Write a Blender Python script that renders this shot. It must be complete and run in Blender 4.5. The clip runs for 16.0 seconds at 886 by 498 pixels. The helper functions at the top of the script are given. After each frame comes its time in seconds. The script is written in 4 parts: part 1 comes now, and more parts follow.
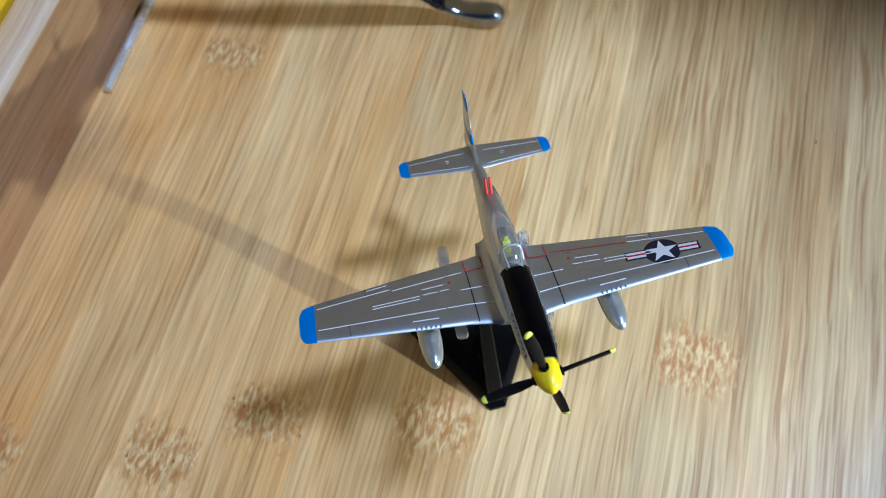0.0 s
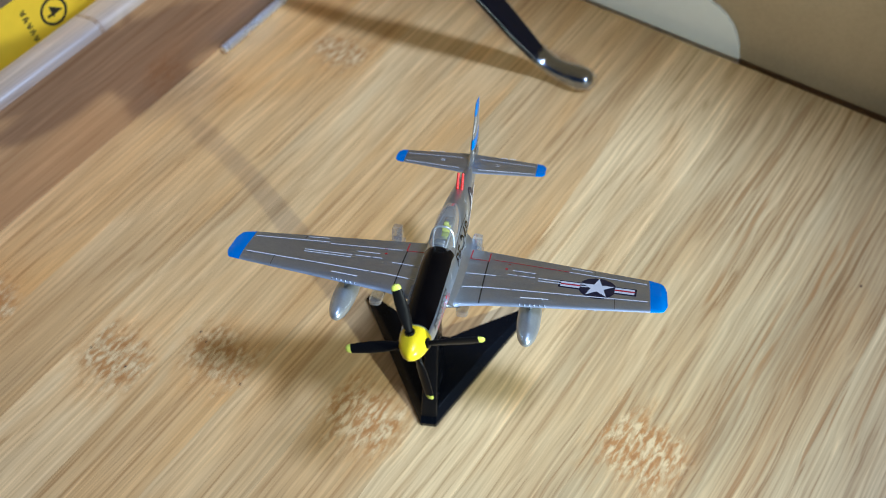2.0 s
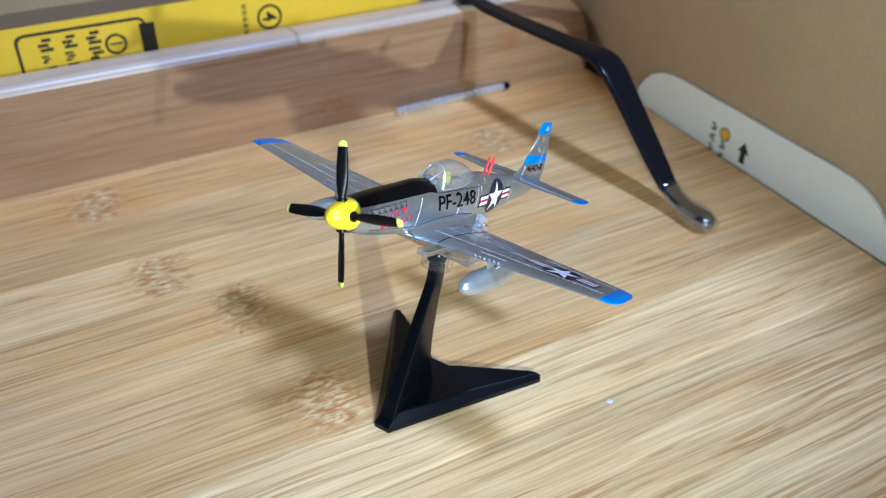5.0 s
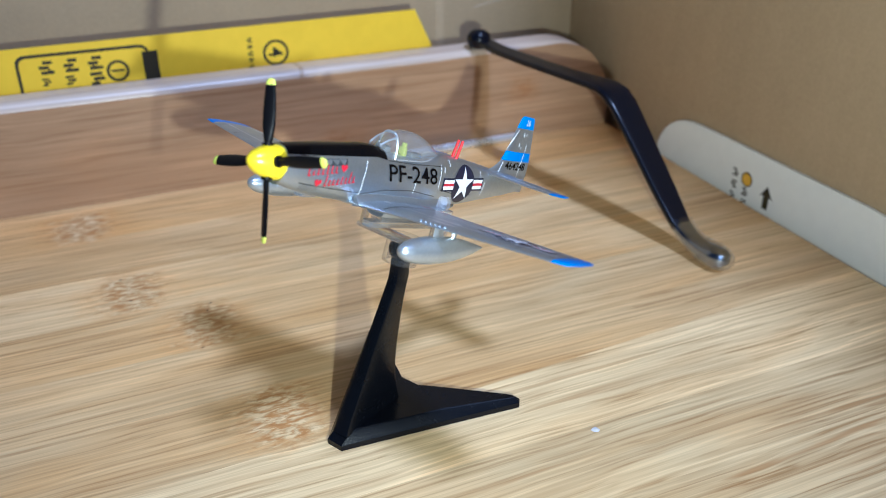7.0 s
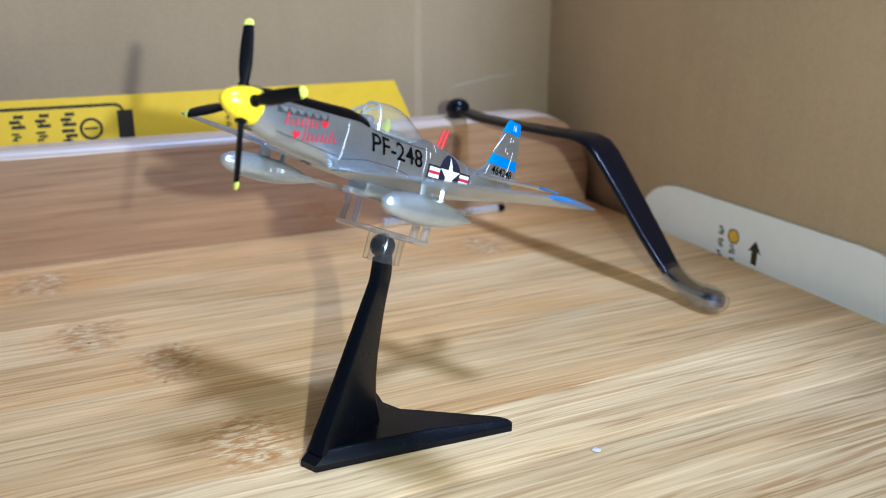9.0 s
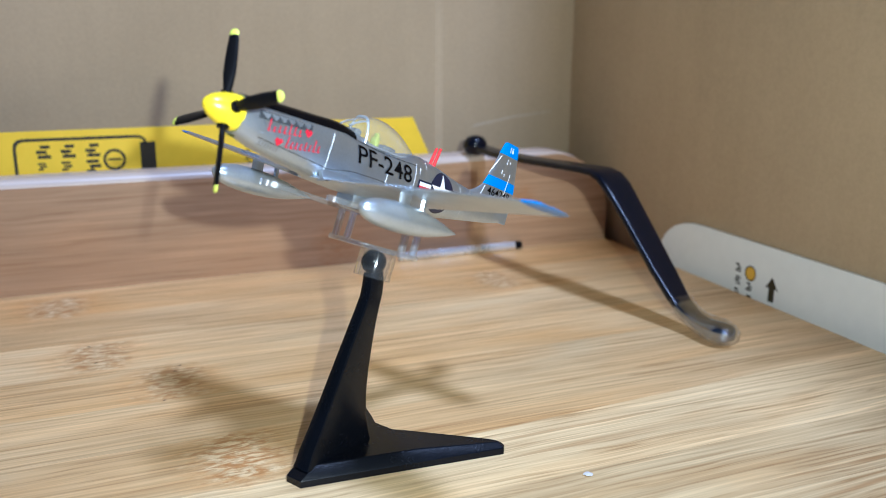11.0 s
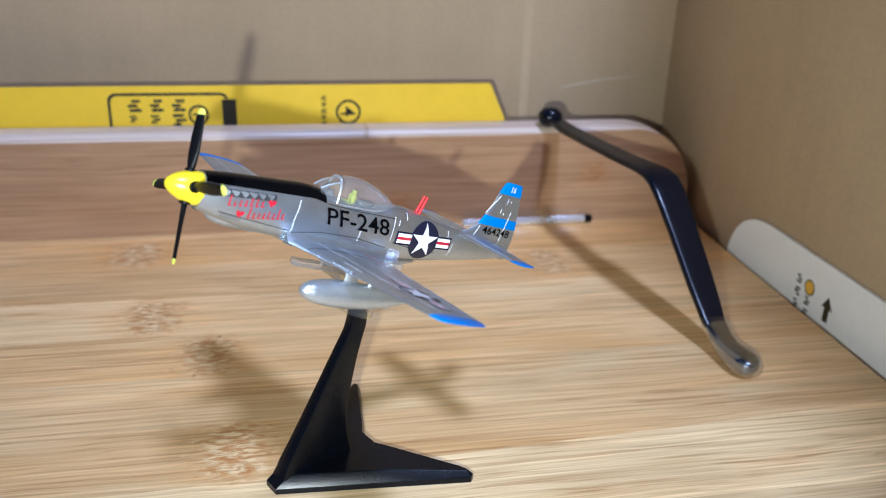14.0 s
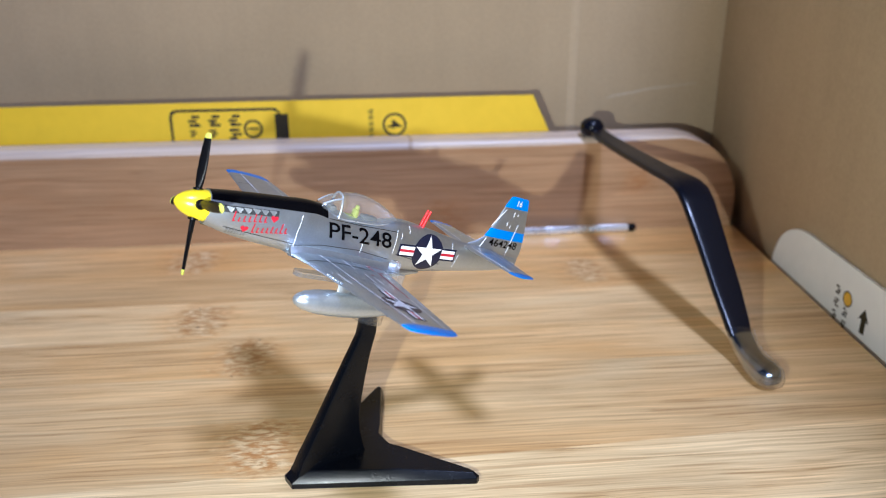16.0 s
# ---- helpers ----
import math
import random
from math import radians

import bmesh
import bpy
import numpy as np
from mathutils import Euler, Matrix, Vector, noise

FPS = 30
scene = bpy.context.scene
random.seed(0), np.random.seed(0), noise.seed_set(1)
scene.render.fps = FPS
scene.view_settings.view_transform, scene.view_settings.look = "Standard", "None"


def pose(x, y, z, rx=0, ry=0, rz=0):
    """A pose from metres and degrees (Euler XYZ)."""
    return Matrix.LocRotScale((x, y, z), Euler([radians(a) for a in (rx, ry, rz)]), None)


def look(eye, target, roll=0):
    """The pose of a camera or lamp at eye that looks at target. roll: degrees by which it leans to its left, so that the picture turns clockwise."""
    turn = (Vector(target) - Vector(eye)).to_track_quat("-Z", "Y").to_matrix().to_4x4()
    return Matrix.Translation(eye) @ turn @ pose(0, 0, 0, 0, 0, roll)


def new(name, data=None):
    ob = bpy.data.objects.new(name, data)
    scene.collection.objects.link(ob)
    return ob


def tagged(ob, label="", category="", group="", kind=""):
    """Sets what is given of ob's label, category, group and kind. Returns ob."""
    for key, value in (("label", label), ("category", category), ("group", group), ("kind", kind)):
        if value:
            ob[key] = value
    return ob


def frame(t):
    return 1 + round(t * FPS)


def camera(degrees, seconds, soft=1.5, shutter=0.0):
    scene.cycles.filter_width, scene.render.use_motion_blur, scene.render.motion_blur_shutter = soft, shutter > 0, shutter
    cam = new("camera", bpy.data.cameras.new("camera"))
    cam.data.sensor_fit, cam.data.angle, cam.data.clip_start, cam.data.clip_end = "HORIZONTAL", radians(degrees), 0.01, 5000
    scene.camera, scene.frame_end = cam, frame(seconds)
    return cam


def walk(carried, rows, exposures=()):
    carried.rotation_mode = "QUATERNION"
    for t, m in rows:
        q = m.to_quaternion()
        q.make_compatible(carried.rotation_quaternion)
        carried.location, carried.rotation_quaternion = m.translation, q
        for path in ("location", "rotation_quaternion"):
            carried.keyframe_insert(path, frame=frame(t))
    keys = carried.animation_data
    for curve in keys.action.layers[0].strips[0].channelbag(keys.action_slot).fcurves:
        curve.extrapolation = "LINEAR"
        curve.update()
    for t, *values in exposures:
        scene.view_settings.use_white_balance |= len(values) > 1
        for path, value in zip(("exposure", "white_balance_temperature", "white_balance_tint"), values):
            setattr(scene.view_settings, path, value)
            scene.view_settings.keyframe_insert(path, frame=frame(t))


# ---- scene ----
cam = camera(54.3, 16.0, soft=1.0)
cam.data.dof.use_dof, cam.data.dof.focus_distance, cam.data.dof.aperture_fstop = True, 0.156, 24.0
METRES, EYE, TILT, LEAN, TURN = 0.283, 0.1975, -64.44, 3.94, -75.6
ROWS = [
    (0.0, 0.0, 0.0, 0.0, -0.0, -0.0, -0.0),
    (0.5, 0.0181, 0.012, -0.0075, 1.92, 0.94, -4.27),
    (1.0, 0.0545, 0.0302, -0.0375, 4.56, 2.22, -9.19),
    (1.5, 0.1073, 0.0362, -0.0583, 7.49, 4.09, -14.34),
    (2.0, 0.1605, 0.0155, -0.0662, 10.28, 6.31, -19.34),
    (2.5, 0.1904, 0.0266, -0.086, 12.8, 8.92, -24.76),
    (3.0, 0.2292, 0.0389, -0.1122, 14.86, 11.76, -29.91),
    (3.5, 0.2745, 0.0524, -0.14, 16.48, 14.31, -34.53),
    (4.0, 0.3111, 0.0792, -0.1521, 18.35, 16.08, -38.41),
    (6.5, 0.4104, 0.2145, -0.1419, 26.43, 20.62, -46.82),
    (7.0, 0.4132, 0.2427, -0.1495, 26.15, 23.02, -46.82),
    (7.5, 0.4098, 0.2746, -0.1653, 25.58, 25.65, -46.58),
    (8.0, 0.416, 0.2944, -0.1736, 25.01, 28.55, -46.18),
    (8.5, 0.422, 0.3076, -0.1852, 24.53, 31.57, -45.83),
    (9.0, 0.4208, 0.3317, -0.2016, 24.34, 34.42, -45.63),
    (9.5, 0.4211, 0.3427, -0.2069, 24.51, 36.68, -45.68),
    (12.0, 0.4651, 0.3688, -0.1689, 30.55, 33.4, -50.59),
    (12.5, 0.4637, 0.3448, -0.1402, 32.44, 28.83, -52.58),
    (13.0, 0.4709, 0.3258, -0.1072, 34.37, 25.08, -54.38),
    (13.5, 0.4755, 0.3132, -0.0817, 36.11, 21.94, -55.97),
    (14.0, 0.4823, 0.3015, -0.0563, 38.05, 19.23, -57.34),
    (14.5, 0.4871, 0.2868, -0.0394, 40.15, 16.96, -58.29),
    (15.0, 0.4979, 0.2713, -0.0198, 42.73, 14.64, -58.86),
    (15.5, 0.5128, 0.2802, -0.0118, 45.57, 12.47, -59.08),
    (16.0, 0.5252, 0.3024, -0.0084, 49.1, 10.05, -59.15),
]
walk(cam, [(t, pose(0, 0, EYE, TILT, LEAN, TURN) @ pose(METRES * x, METRES * y, METRES * z, 90 + pitch, roll, yaw)) for t, x, y, z, yaw, pitch, roll in ROWS], [(0.0, -0.31, 5150, 7), (1.5, -0.31, 5150, 7), (2.5, -0.18, 4900, 9), (4.0, -0.09, 4760, 10), (7.0, -0.12, 4800, 13), (9.0, -0.04, 4820, 14), (12.5, 0.0, 4800, 15), (14.0, -0.07, 5000, 18), (16.0, -0.06, 5150, 19)])
MM = 0.001

# ---- world and light ----
world = bpy.data.worlds.new("world")
scene.world = world
world.use_nodes = True
world.node_tree.nodes["Background"].inputs[0].default_value = (0.75, 0.85, 1.0, 1)
world.node_tree.nodes["Background"].inputs[1].default_value = 0.01


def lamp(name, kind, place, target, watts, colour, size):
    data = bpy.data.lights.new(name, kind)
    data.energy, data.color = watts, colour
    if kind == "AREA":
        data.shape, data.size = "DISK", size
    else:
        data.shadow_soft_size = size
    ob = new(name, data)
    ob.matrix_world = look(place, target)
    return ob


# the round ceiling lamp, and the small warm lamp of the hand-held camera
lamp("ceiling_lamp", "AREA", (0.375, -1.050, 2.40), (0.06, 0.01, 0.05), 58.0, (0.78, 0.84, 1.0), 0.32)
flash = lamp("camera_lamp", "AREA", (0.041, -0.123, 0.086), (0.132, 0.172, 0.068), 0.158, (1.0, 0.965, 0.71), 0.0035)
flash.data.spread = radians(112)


# ---- materials ----
def material(name, rough=0.5, metal=0.0, colour=(0.5, 0.5, 0.5), spec=0.5, alpha=1.0, trans=0.0, coat=0.0, ior=1.45):
    m = bpy.data.materials.new(name)
    m.use_nodes = True
    b = m.node_tree.nodes["Principled BSDF"]
    for key, value in (("Roughness", rough), ("Metallic", metal), ("Base Color", (*colour, 1)), ("Specular IOR Level", spec), ("Transmission Weight", trans), ("Coat Weight", coat), ("IOR", ior)):
        b.inputs[key].default_value = value
    return m


class Net:
    """Short calls for the nodes of one material."""

    def __init__(self, m):
        self.tree, self.out = m.node_tree, m.node_tree.nodes["Principled BSDF"]

    def node(self, kind, **values):
        n = self.tree.nodes.new(kind)
        if "operation" in values:
            n.operation = values["operation"]
        if "use_clamp" in values:
            n.use_clamp = values["use_clamp"]
        if "data_type" in values:
            n.data_type, n.blend_type = values["data_type"], values["blend_type"]
        return n

    def link(self, a, b):
        self.tree.links.new(a, b)

    def coords(self, scale=(1, 1, 1), kind="Object"):
        c = self.node("ShaderNodeTexCoord")
        mp = self.node("ShaderNodeMapping")
        mp.inputs["Scale"].default_value = scale
        self.link(c.outputs[kind], mp.inputs[0])
        return mp.outputs[0]

    def noise(self, vector, scale=1.0, detail=4.0, rough=0.55, distortion=0.0):
        n = self.node("ShaderNodeTexNoise")
        for key, value in (("Scale", scale), ("Detail", detail), ("Roughness", rough), ("Distortion", distortion)):
            n.inputs[key].default_value = value
        self.link(vector, n.inputs["Vector"])
        return n.outputs["Fac"]

    def ramp(self, fac, *stops):
        r = self.node("ShaderNodeValToRGB")
        while len(r.color_ramp.elements) < len(stops):
            r.color_ramp.elements.new(0.5)
        for e, (p, c) in zip(r.color_ramp.elements, stops):
            e.position = p
            e.color = (*c, 1) if len(c) == 3 else c
        self.link(fac, r.inputs[0])
        return r.outputs[0]

    def math(self, op, a, b=None, clamp=False):
        n = self.node("ShaderNodeMath", operation=op, use_clamp=clamp)
        for i, v in enumerate((a, b)):
            if v is None:
                continue
            if isinstance(v, (int, float)):
                n.inputs[i].default_value = v
            else:
                self.link(v, n.inputs[i])
        return n.outputs[0]

    def mix(self, fac, a, b, blend="MIX"):
        n = self.node("ShaderNodeMix", data_type="RGBA", blend_type=blend)
        for sock, v in ((n.inputs[0], fac), (n.inputs[6], a), (n.inputs[7], b)):
            if isinstance(v, (int, float)):
                sock.default_value = v
            elif isinstance(v, tuple):
                sock.default_value = (*v, 1)
            else:
                self.link(v, sock)
        return n.outputs[2]

    def bump(self, height, strength, distance):
        n = self.node("ShaderNodeBump")
        n.inputs["Strength"].default_value, n.inputs["Distance"].default_value = strength, distance
        self.link(height, n.inputs["Height"])
        self.link(n.outputs[0], self.out.inputs["Normal"])


KNOTS = ((135.9, 112.0, 7.5), (44.5, 27.5, 9.5), (22.0, 88.5, 9.5), (73.0, -28.0, 9.5), (36.6, 67.0, 8.5), (13.0, 131.0, 9.0), (262.0, -5.0, 7.0), (-46.0, 47.0, 7.0))


def bamboo(name, light, dark, knots=(), rough=0.42, up=1):
    m = material(name, rough=rough, spec=0.55)
    n = Net(m)
    info = n.node("ShaderNodeObjectInfo")
    shift = n.node("ShaderNodeVectorMath", operation="ADD")
    move = n.node("ShaderNodeCombineXYZ")
    n.link(n.math("MULTIPLY", info.outputs["Random"], 3.0), move.inputs[0])
    n.link(n.coords(), shift.inputs[0])
    n.link(move.outputs[0], shift.inputs[1])

    def at(scale, source=None):
        mp = n.node("ShaderNodeMapping")
        mp.inputs["Scale"].default_value = scale
        n.link(source or warp.outputs[0], mp.inputs[0])
        return mp.outputs[0]

    # the fibres wander a little off the straight
    wander = n.math("MULTIPLY", n.math("SUBTRACT", n.noise(at((20, 46, 46), shift.outputs[0]), detail=2.5), 0.5), 0.0030)
    sway, warp = n.node("ShaderNodeCombineXYZ"), n.node("ShaderNodeVectorMath", operation="ADD")
    n.link(wander, sway.inputs[1])
    n.link(wander, sway.inputs[2])
    n.link(shift.outputs[0], warp.inputs[0])
    n.link(sway.outputs[0], warp.inputs[1])

    broad = n.noise(at((9, 95, 95)), detail=2.0, distortion=0.7)
    band = n.noise(at((13, 460, 460)), detail=2.0, distortion=0.5)
    fine = n.noise(at((20, 1350, 1350)), detail=2.5, distortion=0.35)
    wide = n.noise(at((11, 34, 34)), detail=2.0)
    blush = n.noise(at((16, 60, 60)), detail=3.0, distortion=0.6)
    grain = n.math("ADD", n.math("ADD", n.math("MULTIPLY", broad, 0.17), n.math("MULTIPLY", band, 0.21)), n.math("MULTIPLY", fine, 0.62))
    mid = tuple(0.6 * a + 0.4 * b for a, b in zip(light, dark))
    col = n.ramp(grain, (0.365, dark), (0.455, mid), (0.56, light), (0.66, tuple(min(1, 1.22 * c) for c in light)))
    shade = n.node("ShaderNodeSeparateColor")
    n.link(info.outputs["Color"], shade.inputs[0])
    # some strips are of a quieter grain than others
    col = n.mix(n.math("MULTIPLY", n.math("SUBTRACT", 1.0, shade.outputs[2]), 0.22), col, tuple(0.45 * a + 0.55 * b for a, b in zip(light, mid)))
    ruddy = n.math("ADD", n.math("MULTIPLY", shade.outputs[1], 0.75), n.math("MULTIPLY", n.math("SUBTRACT", blush, 0.5), 1.3), clamp=True)
    col = n.mix(ruddy, col, (1.0, 0.76, 0.49), "MULTIPLY")
    tone = n.math("ADD", n.math("ADD", n.math("SUBTRACT", shade.outputs[0], 0.22), n.math("MULTIPLY", wide, 0.68)), -0.11)
    lit = n.node("ShaderNodeVectorMath", operation="SCALE")
    n.link(col, lit.inputs[0])
    n.link(tone, lit.inputs["Scale"])
    col = lit.outputs[0]
    # sparse red-brown fibres
    fibre = n.ramp(n.noise(at((15, 620, 620)), detail=1.5, distortion=0.4), (0.59, (0, 0, 0)), (0.68, (1, 1, 1)))
    col = n.mix(n.math("MULTIPLY", fibre, n.math("ADD", n.math("MULTIPLY", shade.outputs[2], 0.55), 0.14)), col, tuple(f * c for f, c in zip((0.86, 0.70, 0.54), dark)))
    height = grain
    if knots:
        sep = n.node("ShaderNodeSeparateXYZ")
        n.link(n.coords((1000, 1000, 1000)), sep.inputs[0])
        ragged = n.math("MULTIPLY", n.math("SUBTRACT", n.noise(n.coords((150, 420, 300)), detail=4.0, rough=0.7), 0.5), 2.4)
        best = None
        for kx, ky, size in knots:
            dx = n.math("DIVIDE", n.math("SUBTRACT", sep.outputs[0], kx), size)
            dy = n.math("DIVIDE", n.math("SUBTRACT", sep.outputs[up], ky), 10.6 if up == 1 else 0.9 * size)
            dist = n.math("SQRT", n.math("ADD", n.math("MULTIPLY", dx, dx), n.math("POWER", n.math("ABSOLUTE", dy), 4.0)))
            best = dist if best is None else n.math("MINIMUM", best, dist)
        inside = n.math("MULTIPLY", n.math("SUBTRACT", 1.0, n.math("ADD", best, ragged)), 1.8, clamp=True)
        speck = n.noise(n.coords((290, 950, 950)), detail=3.0, rough=0.62, distortion=0.5)
        patch = n.ramp(speck, (0.34, tuple(f * c for f, c in zip((0.98, 0.72, 0.50), dark))), (0.45, tuple(f * c for f, c in zip((1.28, 1.02, 0.78), dark))), (0.53, mid), (0.61, tuple(min(1, 1.10 * c) for c in light)))
        stain = n.math("MULTIPLY", n.math("SUBTRACT", 1.55, n.math("ADD", best, n.math("MULTIPLY", ragged, 1.2))), 0.55, clamp=True)
        col = n.mix(stain, col, (0.98, 0.82, 0.63), "MULTIPLY")
        col = n.mix(n.math("MULTIPLY", inside, 0.88 if up == 1 else 0.35), col, patch)
        height = n.math("ADD", grain, n.math("MULTIPLY", inside, n.math("MULTIPLY", speck, 1.5)))
    n.link(col, n.out.inputs["Base Color"])
    n.link(n.ramp(grain, (0.3, (rough + 0.12,) * 3), (0.7, (rough - 0.08,) * 3)), n.out.inputs["Roughness"])
    n.bump(height, 0.25, 0.00015)
    return m


BAMBOO = bamboo("bamboo_strip", (0.735, 0.552, 0.288), (0.395, 0.242, 0.096), KNOTS, rough=0.37)
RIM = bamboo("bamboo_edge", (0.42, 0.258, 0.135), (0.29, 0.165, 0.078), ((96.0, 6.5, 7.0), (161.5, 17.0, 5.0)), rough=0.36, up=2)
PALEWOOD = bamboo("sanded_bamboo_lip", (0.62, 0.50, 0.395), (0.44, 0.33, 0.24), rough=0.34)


def thin_glass(name, tint, edge=0.06, haze=0.04):
    m = bpy.data.materials.new(name)
    m.use_nodes = True
    tree = m.node_tree
    tree.nodes.remove(tree.nodes["Principled BSDF"])
    clear, gloss, mix, facing, power, scale = (tree.nodes.new(k) for k in ("ShaderNodeBsdfTransparent", "ShaderNodeBsdfGlossy", "ShaderNodeMixShader", "ShaderNodeLayerWeight", "ShaderNodeMath", "ShaderNodeMath"))
    clear.inputs[0].default_value = (*tint, 1)
    gloss.inputs["Roughness"].default_value = 0.08
    power.operation, scale.operation = "POWER", "MULTIPLY_ADD"
    power.inputs[1].default_value = 2.4
    scale.inputs[1].default_value, scale.inputs[2].default_value = 0.85, edge
    tree.links.new(facing.outputs["Facing"], power.inputs[0])
    tree.links.new(power.outputs[0], scale.inputs[0])
    tree.links.new(scale.outputs[0], mix.inputs[0])
    tree.links.new(clear.outputs[0], mix.inputs[1])
    tree.links.new(gloss.outputs[0], mix.inputs[2])
    cloudy, milky = tree.nodes.new("ShaderNodeMixShader"), tree.nodes.new("ShaderNodeBsdfDiffuse")
    cloudy.inputs[0].default_value = haze
    milky.inputs[0].default_value = (0.86, 0.88, 0.92, 1)
    tree.links.new(mix.outputs[0], cloudy.inputs[1])
    tree.links.new(milky.outputs[0], cloudy.inputs[2])
    tree.links.new(cloudy.outputs[0], tree.nodes["Material Output"].inputs[0])
    return m


def cardboard(name, colour):
    m = material(name, rough=0.85, spec=0.2)
    n = Net(m)
    flute = n.noise(n.coords((160, 160, 2.5)), detail=2.0)
    blotch = n.noise(n.coords((16, 16, 16)), detail=5.0)
    speck = n.noise(n.coords((900, 900, 900)), detail=2.0)
    f = n.math("ADD", n.math("ADD", n.math("MULTIPLY", flute, 0.14), n.math("MULTIPLY", blotch, 0.56)), n.math("MULTIPLY", speck, 0.30))
    n.link(n.ramp(f, (0.3, tuple(0.84 * c for c in colour)), (0.7, tuple(1.10 * c for c in colour))), n.out.inputs["Base Color"])
    n.bump(f, 0.2, 0.0003)
    return m


CARD = cardboard("brown_cardboard", (0.49, 0.375, 0.228))
PALECARD = cardboard("scuffed_cardboard", (0.52, 0.42, 0.29))


def painted(name, colour, rough=0.4, metal=0.0, fleck=0.12, scale=900, relief=0.0, coat=0.0, spec=0.5):
    m = material(name, rough=rough, metal=metal, colour=colour, coat=coat, spec=spec)
    n = Net(m)
    a = n.noise(n.coords((scale,) * 3), detail=4.0)
    b = n.noise(n.coords((scale / 9,) * 3), detail=3.0)
    f = n.math("ADD", n.math("MULTIPLY", a, 0.5), n.math("MULTIPLY", b, 0.5))
    n.link(n.ramp(f, (0.3, tuple(max(0, c * (1 - fleck)) for c in colour)), (0.7, tuple(min(1, c * (1 + fleck)) for c in colour))), n.out.inputs["Base Color"])
    n.link(n.ramp(f, (0.3, (min(1, rough * 1.25),) * 3), (0.7, (rough * 0.8,) * 3)), n.out.inputs["Roughness"])
    if relief:
        n.bump(a, relief, 0.00005)
    return m


SILVER = painted("silver_paint", (0.545, 0.605, 0.685), rough=0.40, metal=0.96, fleck=0.09, scale=2600, relief=0.25)
TANK = painted("silver_tank_paint", (0.52, 0.57, 0.63), rough=0.33, metal=0.8, fleck=0.10, scale=2600, relief=0.25)
SPECK = painted("dark_wood_pit", (0.16, 0.09, 0.045), rough=0.8)
# painted glint: white in place of light caught on raised panel lines
GLINT = painted("panel_line_glint", (0.95, 0.96, 0.97), rough=0.4)
DARKLINE = painted("dark_panel_line", (0.03, 0.03, 0.03), rough=0.5)
BLACK = painted("satin_black_paint", (0.002, 0.002, 0.003), rough=0.24, spec=0.10)
PROP = painted("black_blade_paint", (0.004, 0.004, 0.005), rough=0.32, spec=0.20)
STAND = painted("black_plastic", (0.003, 0.004, 0.007), rough=0.24, relief=0.5, scale=2400, spec=0.25)
YELLOW = painted("spinner_yellow", (0.86, 0.66, 0.0), rough=0.28, fleck=0.05)
LIME = painted("lime_yellow", (0.66, 0.72, 0.10), rough=0.45, fleck=0.08)
SEAT = painted("olive_seat", (0.36, 0.40, 0.07), rough=0.5, fleck=0.08)
BLUE = painted("bright_blue_paint", (0.008, 0.20, 0.66), rough=0.33, fleck=0.08)
NAVY = painted("insignia_navy", (0.010, 0.012, 0.035), rough=0.35)
WHITE = painted("insignia_white", (0.82, 0.83, 0.84), rough=0.4, fleck=0.03)
RED = painted("insignia_red", (0.50, 0.015, 0.035), rough=0.4, fleck=0.06)
ANTENNA = painted("antenna_red", (0.75, 0.03, 0.03), rough=0.4, fleck=0.06)
SOOT = painted("dull_exhaust_grey", (0.045, 0.048, 0.055), rough=0.5, metal=0.2)
FRAME = painted("pale_grey_frame", (0.60, 0.64, 0.69), rough=0.32, metal=0.7)
EXHAUST = painted("bare_metal_stub", (0.34, 0.36, 0.39), rough=0.42, metal=0.85)
INTERIOR = painted("grey_cockpit", (0.13, 0.135, 0.13), rough=0.5)
GREEN = painted("dark_green_primer", (0.06, 0.08, 0.02), rough=0.5)
SHEET = painted("yellow_printed_card", (0.86, 0.58, 0.012), rough=0.55, fleck=0.05, scale=300)
INK = painted("black_ink", (0.035, 0.028, 0.012), rough=0.6)
PALE = painted("white_coated_card", (0.88, 0.88, 0.84), rough=0.55, fleck=0.03, scale=300)
LINT = painted("grey_lint", (0.60, 0.58, 0.56), rough=0.9)
ORANGE = painted("orange_ink", (0.80, 0.47, 0.04), rough=0.6)
STEEL = painted("polished_steel", (0.80, 0.83, 0.88), rough=0.28, metal=0.72, fleck=0.06)
HOOK = painted("black_coated_steel", (0.003, 0.004, 0.009), rough=0.22, relief=0.15, scale=1200, spec=0.3)
DARKSTEEL = painted("dark_polished_steel", (0.34, 0.385, 0.47), rough=0.10, metal=1.0)
# unseen added room: tones set for bounced light and reflections in the silver
CEILING = painted("unseen_ceiling_tone", (0.20, 0.22, 0.25), rough=0.9, scale=30, fleck=0.04)
BOUNCE_WALL = painted("bounce_wall_blue", (0.34, 0.40, 0.48), rough=0.9, scale=30, fleck=0.04)
UNSEEN_WALL = painted("unseen_dark_wall", (0.10, 0.11, 0.12), rough=0.9, scale=30, fleck=0.05)
UNSEEN_FLOOR = painted("unseen_floor_tone", (0.20, 0.17, 0.14), rough=0.6, scale=60)
CRADLE = thin_glass("clear_cradle_plastic", (0.93, 0.945, 0.96), 0.20, 0.055)
SOCKET = thin_glass("clear_socket_plastic", (0.97, 0.975, 0.98), 0.04, 0.015)
CLEAR = thin_glass("clear_tip_plastic", (0.97, 0.975, 0.98), 0.07, 0.0)
GLAZE = thin_glass("clear_canopy", (0.93, 0.945, 0.96), 0.13, 0.06)


